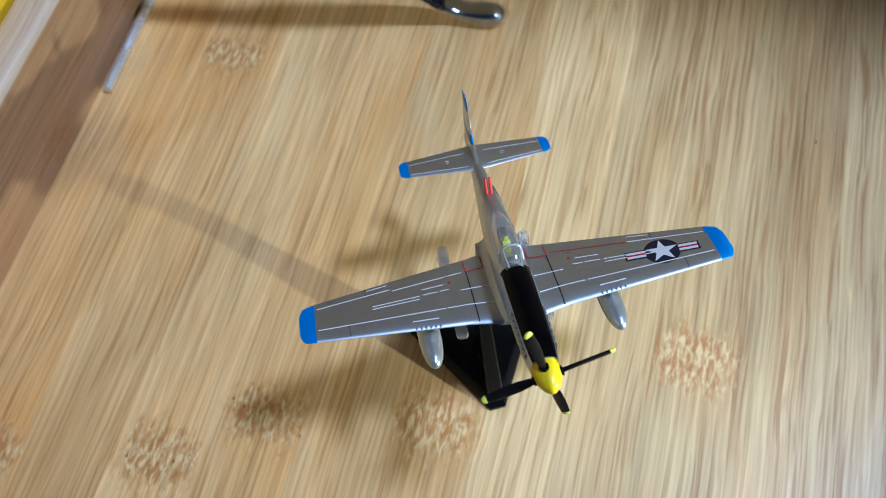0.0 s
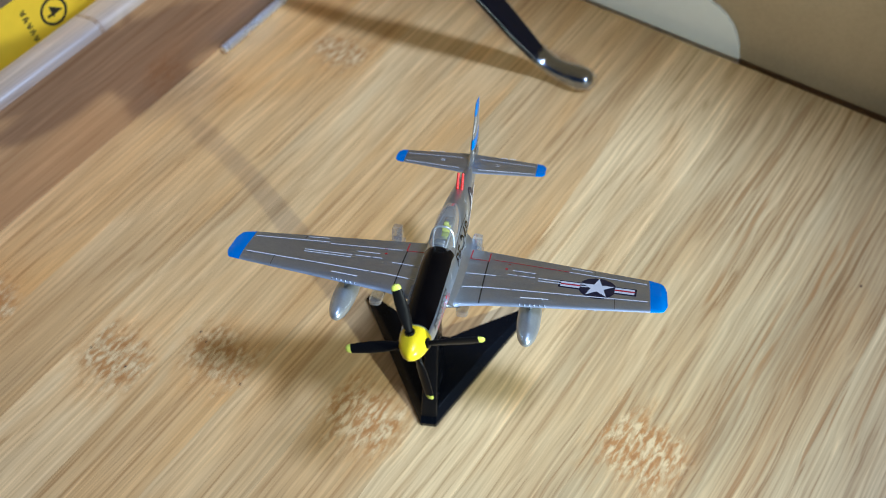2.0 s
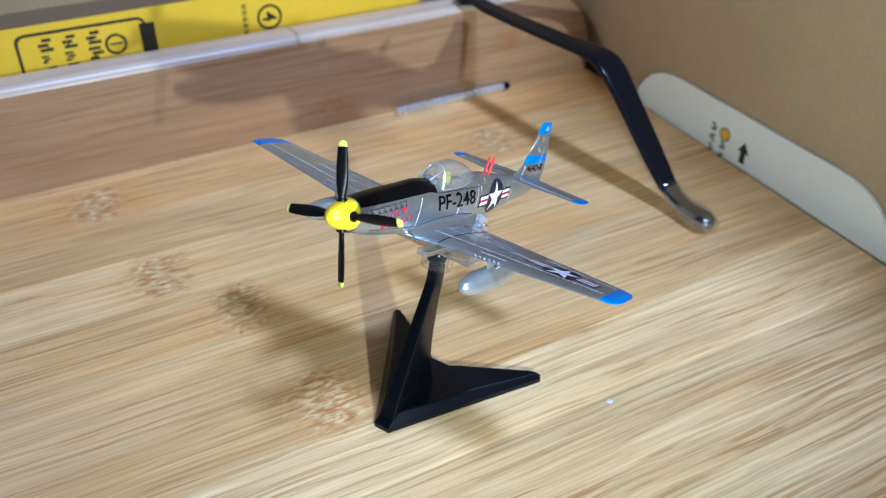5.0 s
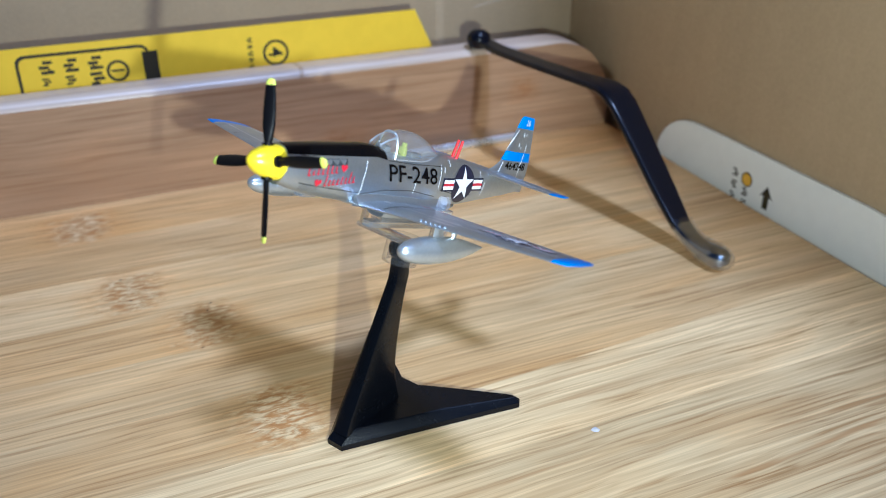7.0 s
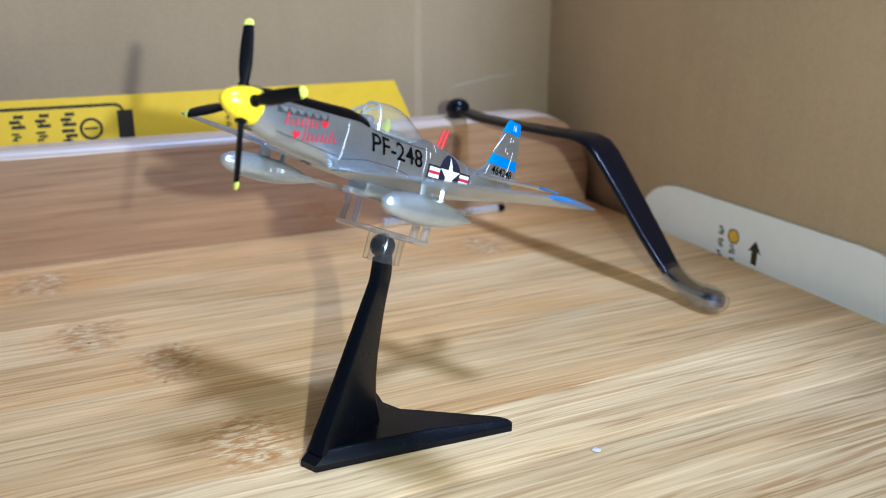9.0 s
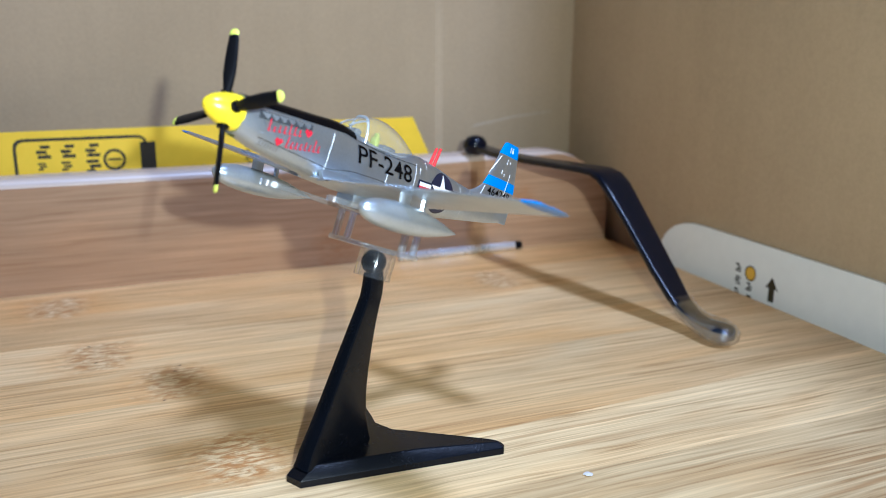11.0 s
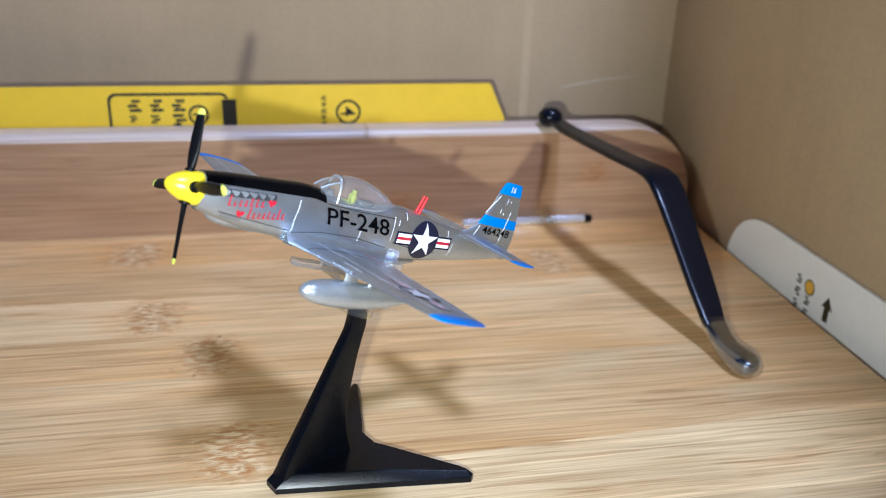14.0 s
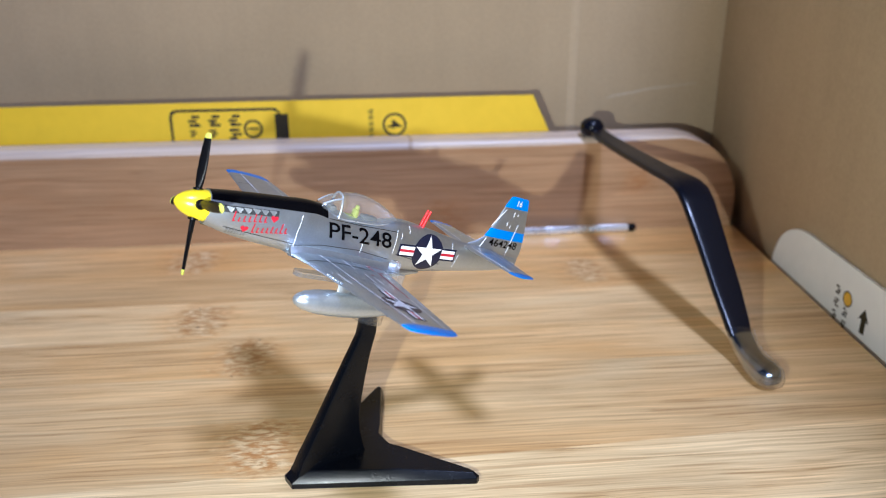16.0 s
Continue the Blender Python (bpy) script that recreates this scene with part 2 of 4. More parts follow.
# ---- building helpers ----
def mesh_of(name, bm, mat, smooth=True, angle=40):
    me = bpy.data.meshes.new(name)
    bmesh.ops.recalc_face_normals(bm, faces=bm.faces)
    bm.to_mesh(me)
    bm.free()
    me.materials.append(mat)
    if smooth:
        me.polygons.foreach_set("use_smooth", [True] * len(me.polygons))
        me.set_sharp_from_angle(angle=radians(angle))
    return me


def part(name, bm, mat, parent, label="", smooth=True, angle=40):
    ob = new(name, mesh_of(name, bm, mat, smooth, angle))
    ob.parent = parent
    if label:
        tagged(ob, label)
    return ob


def thing(name, m, label, category, group="", kind=""):
    ob = new(name)
    ob.empty_display_size = 0.01
    ob.matrix_world = m
    return tagged(ob, label, category, group, kind)


def solid(name, bm, mat, label, category, kind="", smooth=True, angle=40):
    return tagged(new(name, mesh_of(name, bm, mat, smooth, angle)), label, category, kind=kind)


def vec(p):
    return Vector(p) * MM


def add_box(bm, lo, hi, bevel=0.0, segments=2):
    made = bmesh.ops.create_cube(bm, size=1.0)["verts"]
    for v in made:
        v.co = vec([lo[i] + (v.co[i] + 0.5) * (hi[i] - lo[i]) for i in range(3)])
    if bevel:
        edges = list({e for v in made for e in v.link_edges})
        bmesh.ops.bevel(bm, geom=edges, offset=bevel * MM, segments=segments, affect="EDGES", profile=0.5)


def add_rings(bm, rings, cap=True, closed=True):
    """Skin over rings of points (mm), each with the same count."""
    rows = [[bm.verts.new(vec(p)) for p in ring] for ring in rings]
    n = len(rows[0])
    for a, b in zip(rows, rows[1:]):
        for i in range(n if closed else n - 1):
            j = (i + 1) % n
            bm.faces.new((a[i], a[j], b[j], b[i]))
    if cap and closed:
        bm.faces.new(rows[0][::-1])
        bm.faces.new(rows[-1])
    return rows


def add_prism(bm, outline, low, high, place):
    """An outline (2D, mm) drawn out between two levels; place(u, v, w) gives the point."""
    a = [bm.verts.new(vec(place(u, v, low))) for u, v in outline]
    b = [bm.verts.new(vec(place(u, v, high))) for u, v in outline]
    n = len(a)
    bm.faces.new(a[::-1])
    bm.faces.new(b)
    for i in range(n):
        j = (i + 1) % n
        bm.faces.new((a[i], a[j], b[j], b[i]))


def add_lathe(bm, profile, axis_from, axis_dir, count=24):
    """Turn (distance along the axis, radius) about an axis."""
    d = Vector(axis_dir).normalized()
    u = d.orthogonal().normalized()
    w = d.cross(u)
    rings = []
    for s, r in profile:
        rings.append([Vector(axis_from) + d * s + (u * math.cos(a) + w * math.sin(a)) * max(r, 0.003) for a in (2 * math.pi * k / count for k in range(count))])
    add_rings(bm, rings)


def add_tube(bm, points, radius, count=12):
    pts = [Vector(p) for p in points]
    rings = []
    for i, p in enumerate(pts):
        d = (pts[min(i + 1, len(pts) - 1)] - pts[max(i - 1, 0)]).normalized()
        u = d.cross(Vector((0.31, 0.87, 0.4))).normalized()
        w = d.cross(u)
        r = radius[i] if isinstance(radius, (list, tuple)) else radius
        rings.append([p + (u * math.cos(a) + w * math.sin(a)) * r for a in (2 * math.pi * k / count for k in range(count))])
    add_rings(bm, rings)


def rounded(outline, radius, steps=5):
    """Round off the corners of a 2D outline; radius may be a list."""
    out = []
    n = len(outline)
    for i in range(n):
        p0, p1, p2 = (Vector((*outline[k % n], 0)) for k in (i - 1, i, i + 1))
        r = radius[i] if isinstance(radius, (list, tuple)) else radius
        if r <= 0:
            out.append((p1.x, p1.y))
            continue
        a, b = p1 + (p0 - p1).normalized() * r, p1 + (p2 - p1).normalized() * r
        for k in range(steps + 1):
            t = k / steps
            q = a * (1 - t) ** 2 + p1 * 2 * t * (1 - t) + b * t * t
            out.append((q.x, q.y))
    return out


def flat(bm, outline, place):
    bm.faces.new([bm.verts.new(vec(place(u, v))) for u, v in outline])


def lettering(text, size, place, cuts=0.0, bold=0.0):
    """Flat letters (mm), laid on a surface by place(u, v)."""
    curve = bpy.data.curves.new("lettering", "FONT")
    curve.body, curve.size, curve.resolution_u, curve.offset = text, size, 3, bold
    ob = bpy.data.objects.new("lettering", curve)
    me = bpy.data.meshes.new_from_object(ob)
    bm = bmesh.new()
    bm.from_mesh(me)
    bpy.data.objects.remove(ob)
    bpy.data.curves.remove(curve)
    bpy.data.meshes.remove(me)
    return laid(bm, place, cuts)


def laid(bm, place, cuts=0.0):
    if cuts:
        for axis in (0, 1):
            values = [v.co[axis] for v in bm.verts]
            low, high = min(values), max(values)
            k = low + cuts
            normal = (1, 0, 0) if axis == 0 else (0, 1, 0)
            while k < high:
                bmesh.ops.bisect_plane(bm, geom=bm.verts[:] + bm.edges[:] + bm.faces[:], plane_co=(k if axis == 0 else 0, k if axis == 1 else 0, 0), plane_no=normal)
                k += cuts
    for v in bm.verts:
        v.co = vec(place(v.co.x, v.co.y))
    return bm


def shapes(outlines, place, cuts=0.0):
    bm = bmesh.new()
    for o in outlines:
        bm.faces.new([bm.verts.new((u, v, 0)) for u, v in o])
    return laid(bm, place, cuts)


def rect(u0, v0, u1, v1):
    return [(u0, v0), (u1, v0), (u1, v1), (u0, v1)]


def bars(u, v, w, h, kind=0):
    """One unreadable printed sign: three level bars of differing length and a short upright one."""
    cuts = ((0.0, 0.62), (0.2, 1.0), (0.0, 0.85)) if kind % 2 else ((0.1, 1.0), (0.0, 0.7), (0.3, 0.95))
    rows = [rect(u + a * w, v + (0.04 + 0.36 * k) * h, u + b * w, v + (0.28 + 0.36 * k) * h) for k, (a, b) in enumerate(cuts)]
    x = u + (0.3 if kind % 3 else 0.62) * w
    return rows + [rect(x, v + 0.26 * h, x + 0.16 * w, v + 0.38 * h)]


def disc(u, v, r, n=28, sx=1.0):
    return [(u + sx * r * math.cos(2 * math.pi * k / n), v + r * math.sin(2 * math.pi * k / n)) for k in range(n)]


def star(u, v, r, turn=90):
    return [(u + (r if k % 2 == 0 else 0.382 * r) * math.cos(radians(turn + 36 * k)), v + (r if k % 2 == 0 else 0.382 * r) * math.sin(radians(turn + 36 * k))) for k in range(10)]


def ring_quads(u, v, r0, r1, n=28):
    out = []
    for k in range(n):
        a, b = 2 * math.pi * k / n, 2 * math.pi * (k + 1) / n
        out.append([(u + r * math.cos(q), v + r * math.sin(q)) for r, q in ((r0, a), (r1, a), (r1, b), (r0, b))])
    return out


def smooth_steps(xs, ys, x):
    """A soft curve through the points (xs, ys)."""
    xs, ys = np.array(xs, float), np.array(ys, float)
    slope = np.gradient(ys, xs)
    i = int(np.clip(np.searchsorted(xs, x) - 1, 0, len(xs) - 2))
    h = xs[i + 1] - xs[i]
    t = min(max((x - xs[i]) / h, 0), 1)
    return float((2 * t**3 - 3 * t**2 + 1) * ys[i] + (t**3 - 2 * t**2 + t) * h * slope[i] + (-2 * t**3 + 3 * t**2) * ys[i + 1] + (t**3 - t**2) * h * slope[i + 1])


# ---- the unseen added room and the cardboard box ----
def room():
    # added out of view; the paler south wall acts as a bluish reflector
    label = "unseen added plain surface closing the place"
    for name, lo, hi in (("wall_north", (-1600, 1290, -17), (1750, 1330, 2500)), ("wall_south", (-1600, -2160, -17), (1750, -2120, 2500)), ("wall_west", (-1640, -2160, -17), (-1600, 1330, 2500)), ("wall_east", (1750, -2160, -17), (1790, 1330, 2500)), ("ceiling", (-1640, -2160, 2503), (1790, 1330, 2540)), ("floor", (-1640, -2160, -60), (1790, 1330, -17.2))):
        bm = bmesh.new()
        add_box(bm, lo, hi)
        solid(name, bm, CEILING if name == "ceiling" else UNSEEN_FLOOR if name == "floor" else BOUNCE_WALL if name == "wall_south" else UNSEEN_WALL, "unseen added plain board under the box" if name == "floor" else label, name.split("_")[0], "structure", smooth=False)


def box():
    b = thing("cardboard_box", pose(0, 0, 0), "open brown cardboard box standing round the bamboo tray", "box")
    for name, lo, hi in (("back_panel", (-240, 181, -17), (204.5, 185, 330)), ("side_panel", (200.5, -250, -17), (204.5, 181, 330)), ("bottom_panel", (-240, -250, -17), (200.5, 181, -13))):
        bm = bmesh.new()
        add_box(bm, lo, hi, 0.6)
        part(name, bm, CARD, b)
    bm = bmesh.new()
    add_prism(bm, [(143.6, 0.0), (145.2, -0.35), (146.8, 0.0)], -17, 330, lambda u, v, w: (u, 181 + v - 0.01, w))
    part("crease", bm, CARD, b, "pressed vertical crease")
    bm = bmesh.new()
    add_prism(bm, [(158, 38.2), (175, 41.2), (192, 43.2), (193, 43.6), (176, 42.2), (160, 39.4)], 180.9, 180.97, lambda u, v, w: (u, w, v))
    part("scuff", bm, PALECARD, b, "pale scuff", smooth=False)


# ---- the bamboo tray ----
STRIPS = [-198, -178, -158, -138, -118, -98, -78, -58, -38, -18.5, 0, 18.3, 37, 57, 77.3, 99.5, 122, 146]


TONES = {122: (1.03, 1.0), 99.5: (1.02, 0.80), 77.3: (1.06, 0.50), 57: (0.95, 0.75), 37: (1.00, 0.45), 18.3: (0.93, 0.55), 0: (1.14, 0.0), -18.5: (0.93, 0.12), -38: (0.86, 0.10), -58: (0.80, 0.25), -78: (0.86, 0.12)}


PITS = ((39.2, 75.8, 0.26), (37.9, 72.6, 0.22), (20.4, 95.8, 0.26), (21.7, 84.4, 0.28), (34.3, 57.4, 0.23), (139.4, -50.9, 0.29))


def tray():
    t = thing("tray", pose(0, 0, 0), "pale bamboo tray of glued strips with a raised back board", "tray")
    bm = bmesh.new()
    add_box(bm, (-232, -198, -13), (193, 156, -9.0), 0.5)
    part("underside", bm, RIM, t)
    # back board with one rounded upper corner and a softly rounded top edge
    path = [(-232.0, 33.4, 0.0, 1.0, 2.6), (130.0, 33.4, 0.0, 1.0, 2.6)]
    path += [(172 + 25 * math.sin(a), 8.4 + 25 * math.cos(a), math.sin(a), math.cos(a), 1.5 - 1.4 * min(1.0, k / 6)) for k, a in ((k, radians(90) * k / 16) for k in range(17))]
    outline = [(-232, -9)] + [(u - d * nu, v - d * nv) for u, v, nu, nv, d in path] + [(196.0, -9)]
    bm = bmesh.new()
    add_prism(bm, outline, 146.0, 157.0, lambda u, v, w: (u, w, v))
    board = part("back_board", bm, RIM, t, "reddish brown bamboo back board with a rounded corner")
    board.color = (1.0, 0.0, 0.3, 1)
    lip = [(0.0, 0.0), (0.01, 0.23), (0.05, 0.54), (0.11, 0.81), (0.2, 0.96), (0.36, 1.0), (0.64, 1.0), (0.8, 0.96), (0.89, 0.81), (0.95, 0.54), (0.99, 0.23), (1.0, 0.0)]
    bm = bmesh.new()
    add_rings(bm, [[Vector((u - d * nu * (1 - h), 146.0 + 11.0 * w, v - d * nv * (1 - h))) for w, h in lip] for u, v, nu, nv, d in path])
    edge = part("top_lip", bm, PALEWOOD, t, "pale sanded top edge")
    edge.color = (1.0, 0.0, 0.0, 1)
    # a bamboo node crossing the lip as a low brown ridge
    bm = bmesh.new()
    add_rings(bm, [[Vector((83.6 + g + 0.5 * math.sin(5 * w), 146.0 + 11.0 * w, 30.8 + 2.6 * h + r)) for w, h in lip] for g, r in ((-0.9, -0.05), (-0.45, 0.05), (0.0, 0.13), (0.45, 0.05), (0.9, -0.05))])
    node = part("lip_node", bm, PALEWOOD, t, "low node ridge across the lip")
    node.color = (0.82, 0.5, 0.3, 1)
    for a, b in zip(STRIPS, STRIPS[1:]):
        bm = bmesh.new()
        gap = 0.003
        end = lambda y: 194.3 + 0.02 * y
        run = lambda x, y: 15.0 + 0.055 * x if y == 18.3 else y
        add_prism(bm, [(-232, run(-232, a) + gap), (end(a), run(end(a), a) + gap), (end(b), run(end(b), b) - gap), (-232, run(-232, b) - gap)], -9.0, 0.0, lambda u, v, w: (u, v, w))
        ob = part("strip", bm, BAMBOO, t, smooth=False)
        bright, ruddy = TONES.get(a, (1.0 + 0.08 * math.sin(a * 1.7), 0.2))
        ob.color = (bright, ruddy, 1.0 if a < -30 else 0.65 if a < 15 else 0.15, 1)
    # small dark pits beside the nodes
    for x, y, r in PITS:
        bm = bmesh.new()
        add_prism(bm, [(x + 1.5 * r * math.cos(a), y + r * math.sin(a)) for a in (2 * math.pi * k / 9 for k in range(9))], -0.4, 0.02, lambda u, v, w: (u, v, w))
        part("pit", bm, SPECK, t, "small dark pit", smooth=False)


room()
box()
tray()


# ---- cards behind the tray ----
def yellow_sheet():
    t = thing("yellow_card", pose(0, 0, 0), "yellow printed card with black marks behind the tray", "card")
    bm = bmesh.new()
    add_prism(bm, [(-205, -12.9), (150, -12.9), (132.0, 33.4), (126.4, 45.3), (-205, 44.6)], 158.2, 158.8, lambda u, v, w: (u, w, v))
    part("sheet", bm, SHEET, t, smooth=False)
    on = lambda u, v: (u, 158.15, v)
    # the frame with its thick black end
    frame_line = rounded([(4.5, 30), (4.5, 43), (41.0, 43), (41.0, 40.0)], [0, 3, 3, 0])
    inner = rounded([(5.4, 30), (5.4, 42.1), (40.4, 42.1), (40.4, 40.0)], [0, 2.4, 2.4, 0])
    bm = bmesh.new()
    for a, b in zip(range(len(frame_line)), range(1, len(frame_line))):
        flat(bm, [frame_line[a], frame_line[b], inner[b], inner[a]], on)
    part("frame_line", bm, INK, t, smooth=False)
    part("ink_bar", shapes([rect(39.0, 29.0, 43.4, 40.8)], on), INK, t, smooth=False)
    for k, (u, v, w, h) in enumerate(((10.5, 36.9, 3.9, 4.0), (10.7, 33.6, 2.3, 2.3), (17.1, 36.9, 3.9, 4.0), (17.0, 33.2, 2.8, 2.8), (23.7, 36.9, 4.0, 4.0), (23.7, 32.2, 4.0, 4.0), (10.5, 29.0, 3.9, 3.4), (17.1, 29.0, 3.9, 3.4))):
        part("ink_mark", shapes(bars(u, v, w, h, k), on), INK, t, smooth=False)
    for u, v, digit in ((31.6, 35.9, "1"), (79.0, 36.2, "4")):
        r = 3.2 if digit == "1" else 4.1
        part("ring_mark", shapes(ring_quads(u, v, r - 0.8, r), on), INK, t, smooth=False)
        part("digit", lettering(digit, 1.7 * r, lambda a, b: on(u - 0.58 * r + b, v + 0.46 * r - a), 0.0, 0.03), INK, t, smooth=False)
    for k in range(5):
        part("ink_mark", shapes(bars(70.2, 40.2 - 2.1 * k, 1.8, 1.4, k), on), INK, t, smooth=False)


def white_sheet():
    t = thing("white_card", pose(0, 0, 0), "white card with rounded corners and a black printed arrow", "card")
    outline = rounded([(8.2, -12.9), (8.2, 15.0), (118.5, 15.0), (118.5, -12.9)], [0, 22, 22, 0], 9)
    bm = bmesh.new()
    add_prism(bm, outline, 199.2, 200.2, lambda u, v, w: (w, u, v))
    part("sheet", bm, PALE, t, smooth=False)
    on = lambda u, v: (199.15, u, v)
    arrow = [(65.4, -0.4), (63.2, -0.4), (63.2, 3.6), (61.8, 3.2), (64.3, 6.8), (66.8, 3.2), (65.4, 3.6)]
    part("arrow_mark", shapes([arrow], on), INK, t, smooth=False)
    part("orange_dot", shapes([disc(73.0, 5.7, 2.1)], on), ORANGE, t, smooth=False)
    part("ring_mark", shapes(ring_quads(73.0, 5.7, 1.9, 2.3), lambda u, v: (199.1, u, v)), INK, t, smooth=False)
    for k, (u, v) in enumerate(((73.2, 1.6), (73.2, -2.2), (78.2, 6.2), (78.2, 2.4), (78.2, -1.4))):
        part("ink_mark", shapes(bars(u - 1.3, v - 1.3, 2.5, 2.6, k), on), INK, t, smooth=False)


yellow_sheet()
white_sheet()


# ---- the black hook and the steel rod ----
def hook():
    t = thing("metal_hook", pose(0, 0, 0), "bent flat black metal hook with a clear coated tip", "hook")
    def strap(run, square=0.45):
        """A flat bar along a centre line: each row a point, the width across and the thickness."""
        rings = []
        for i, (c, w, h) in enumerate(run):
            d = (Vector(run[min(i + 1, len(run) - 1)][0]) - Vector(run[max(i - 1, 0)][0])).normalized()
            side = Vector((1, 0.12, 0))
            side = (side - d * side.dot(d)).normalized()
            up = side.cross(d)
            rings.append([Vector(c) + side * (w / 2 * math.copysign(abs(math.cos(a)) ** square, math.cos(a))) + up * (h / 2 * math.copysign(abs(math.sin(a)) ** square, math.sin(a))) for a in (2 * math.pi * (k + 0.5) / 20 for k in range(20))])
        bm = bmesh.new()
        add_rings(bm, rings)
        return bm

    line = [((145.6, 144.0, 35.6), 5.0, 2.3), ((147.2, 136.0, 34.9), 6.2, 2.0), ((149.7, 120.0, 35.1), 6.9, 1.9), ((152.5, 100.0, 35.8), 7.4, 1.9), ((154.3, 91.0, 36.1), 8.2, 2.0), ((155.2, 86.5, 36.0), 8.9, 2.1), ((155.9, 83.0, 35.0), 9.3, 2.2), ((156.5, 80.2, 32.8), 9.2, 2.2), ((157.1, 77.0, 29.6), 8.8, 2.1), ((158.2, 72.0, 24.0), 8.3, 2.1), ((159.9, 63.0, 14.2), 7.7, 2.1), ((160.6, 57.6, 9.0), 6.7, 2.1), ((160.7, 55.4, 7.1), 6.2, 2.1), ((160.8, 54.2, 6.2), 5.7, 1.9)]
    part("bar", strap(line), HOOK, t)
    bm = bmesh.new()
    add_lathe(bm, [(-3.4, 0), (-3.3, 1.8), (-2.5, 3.2), (-0.7, 4.0), (1.0, 3.9), (2.5, 2.85), (3.15, 1.35), (3.25, 0)], (144.6, 147.2, 36.4), (0.1, 0.25, 1.0), 20)
    part("knob", bm, HOOK, t)
    foot = [((160.9, 55.4, 7.1), 5.8, 1.8), ((161.0, 53.6, 5.9), 5.9, 2.0), ((161.1, 51.2, 4.8), 5.5, 2.2), ((161.3, 48.4, 3.9), 5.5, 2.6), ((161.6, 45.4, 3.4), 6.1, 3.3), ((161.9, 42.4, 3.3), 6.6, 4.2), ((162.1, 39.8, 3.3), 6.0, 4.2), ((162.2, 38.2, 3.3), 4.4, 3.4), ((162.2, 37.5, 3.3), 2.2, 2.0)]
    part("tip", strap(foot, 0.55), DARKSTEEL, t, "dark polished metal tip")
    clear = [((161.0, 55.4, 7.4), 7.4, 3.4), ((161.0, 53.6, 6.1), 7.2, 3.5), ((161.1, 51.2, 4.9), 6.9, 3.8), ((161.3, 48.1, 4.0), 6.9, 4.6), ((161.6, 45.0, 3.5), 7.3, 5.6), ((161.9, 41.8, 3.4), 7.5, 6.2), ((162.1, 39.0, 3.3), 6.9, 5.6), ((162.2, 37.0, 3.3), 5.0, 4.0), ((162.2, 36.2, 3.3), 2.2, 1.8)]
    ob = part("tip_cover", strap(clear, 0.8), CLEAR, t, "clear plastic cover")
    ob.visible_shadow = False


def rod():
    t = thing("steel_rod", pose(0, 0, 0), "short bright steel rod lying on the tray by its back board", "rod")
    a, b = Vector((115.6, 143.0, 1.41)), Vector((161.2, 143.7, 1.41))
    bm = bmesh.new()
    add_lathe(bm, [(0, 0), (0, 1.2), (0.3, 1.4), (13.0, 1.4), (13.3, 1.35), (14.4, 1.35), (14.7, 1.4), (28.0, 1.4), (28.3, 1.3), (29.6, 1.3), (29.9, 1.4), (42.8, 1.4), (42.8, 0)], a, b - a, 8)
    part("shaft", bm, STEEL, t, angle=25)
    bm = bmesh.new()
    add_lathe(bm, [(42.9, 0), (42.9, 1.3), (45.2, 1.3), (45.6, 0.9), (45.6, 0)], a, b - a, 12)
    part("end_cap", bm, STAND, t, "black end cap")


def crumb():
    bm = bmesh.new()
    bmesh.ops.create_icosphere(bm, subdivisions=2, radius=0.55 * MM)
    for v in bm.verts:
        v.co *= 1.0 + 0.45 * noise.noise(v.co * 1900)
        v.co = Vector((v.co.x * 1.6 + 98.8 * MM, v.co.y * 1.2 - 1.6 * MM, v.co.z * 0.4 + 0.2 * MM))
    solid("lint_crumb", bm, LINT, "tiny pale grey crumb of lint on the tray", "crumb")


hook()
rod()
crumb()


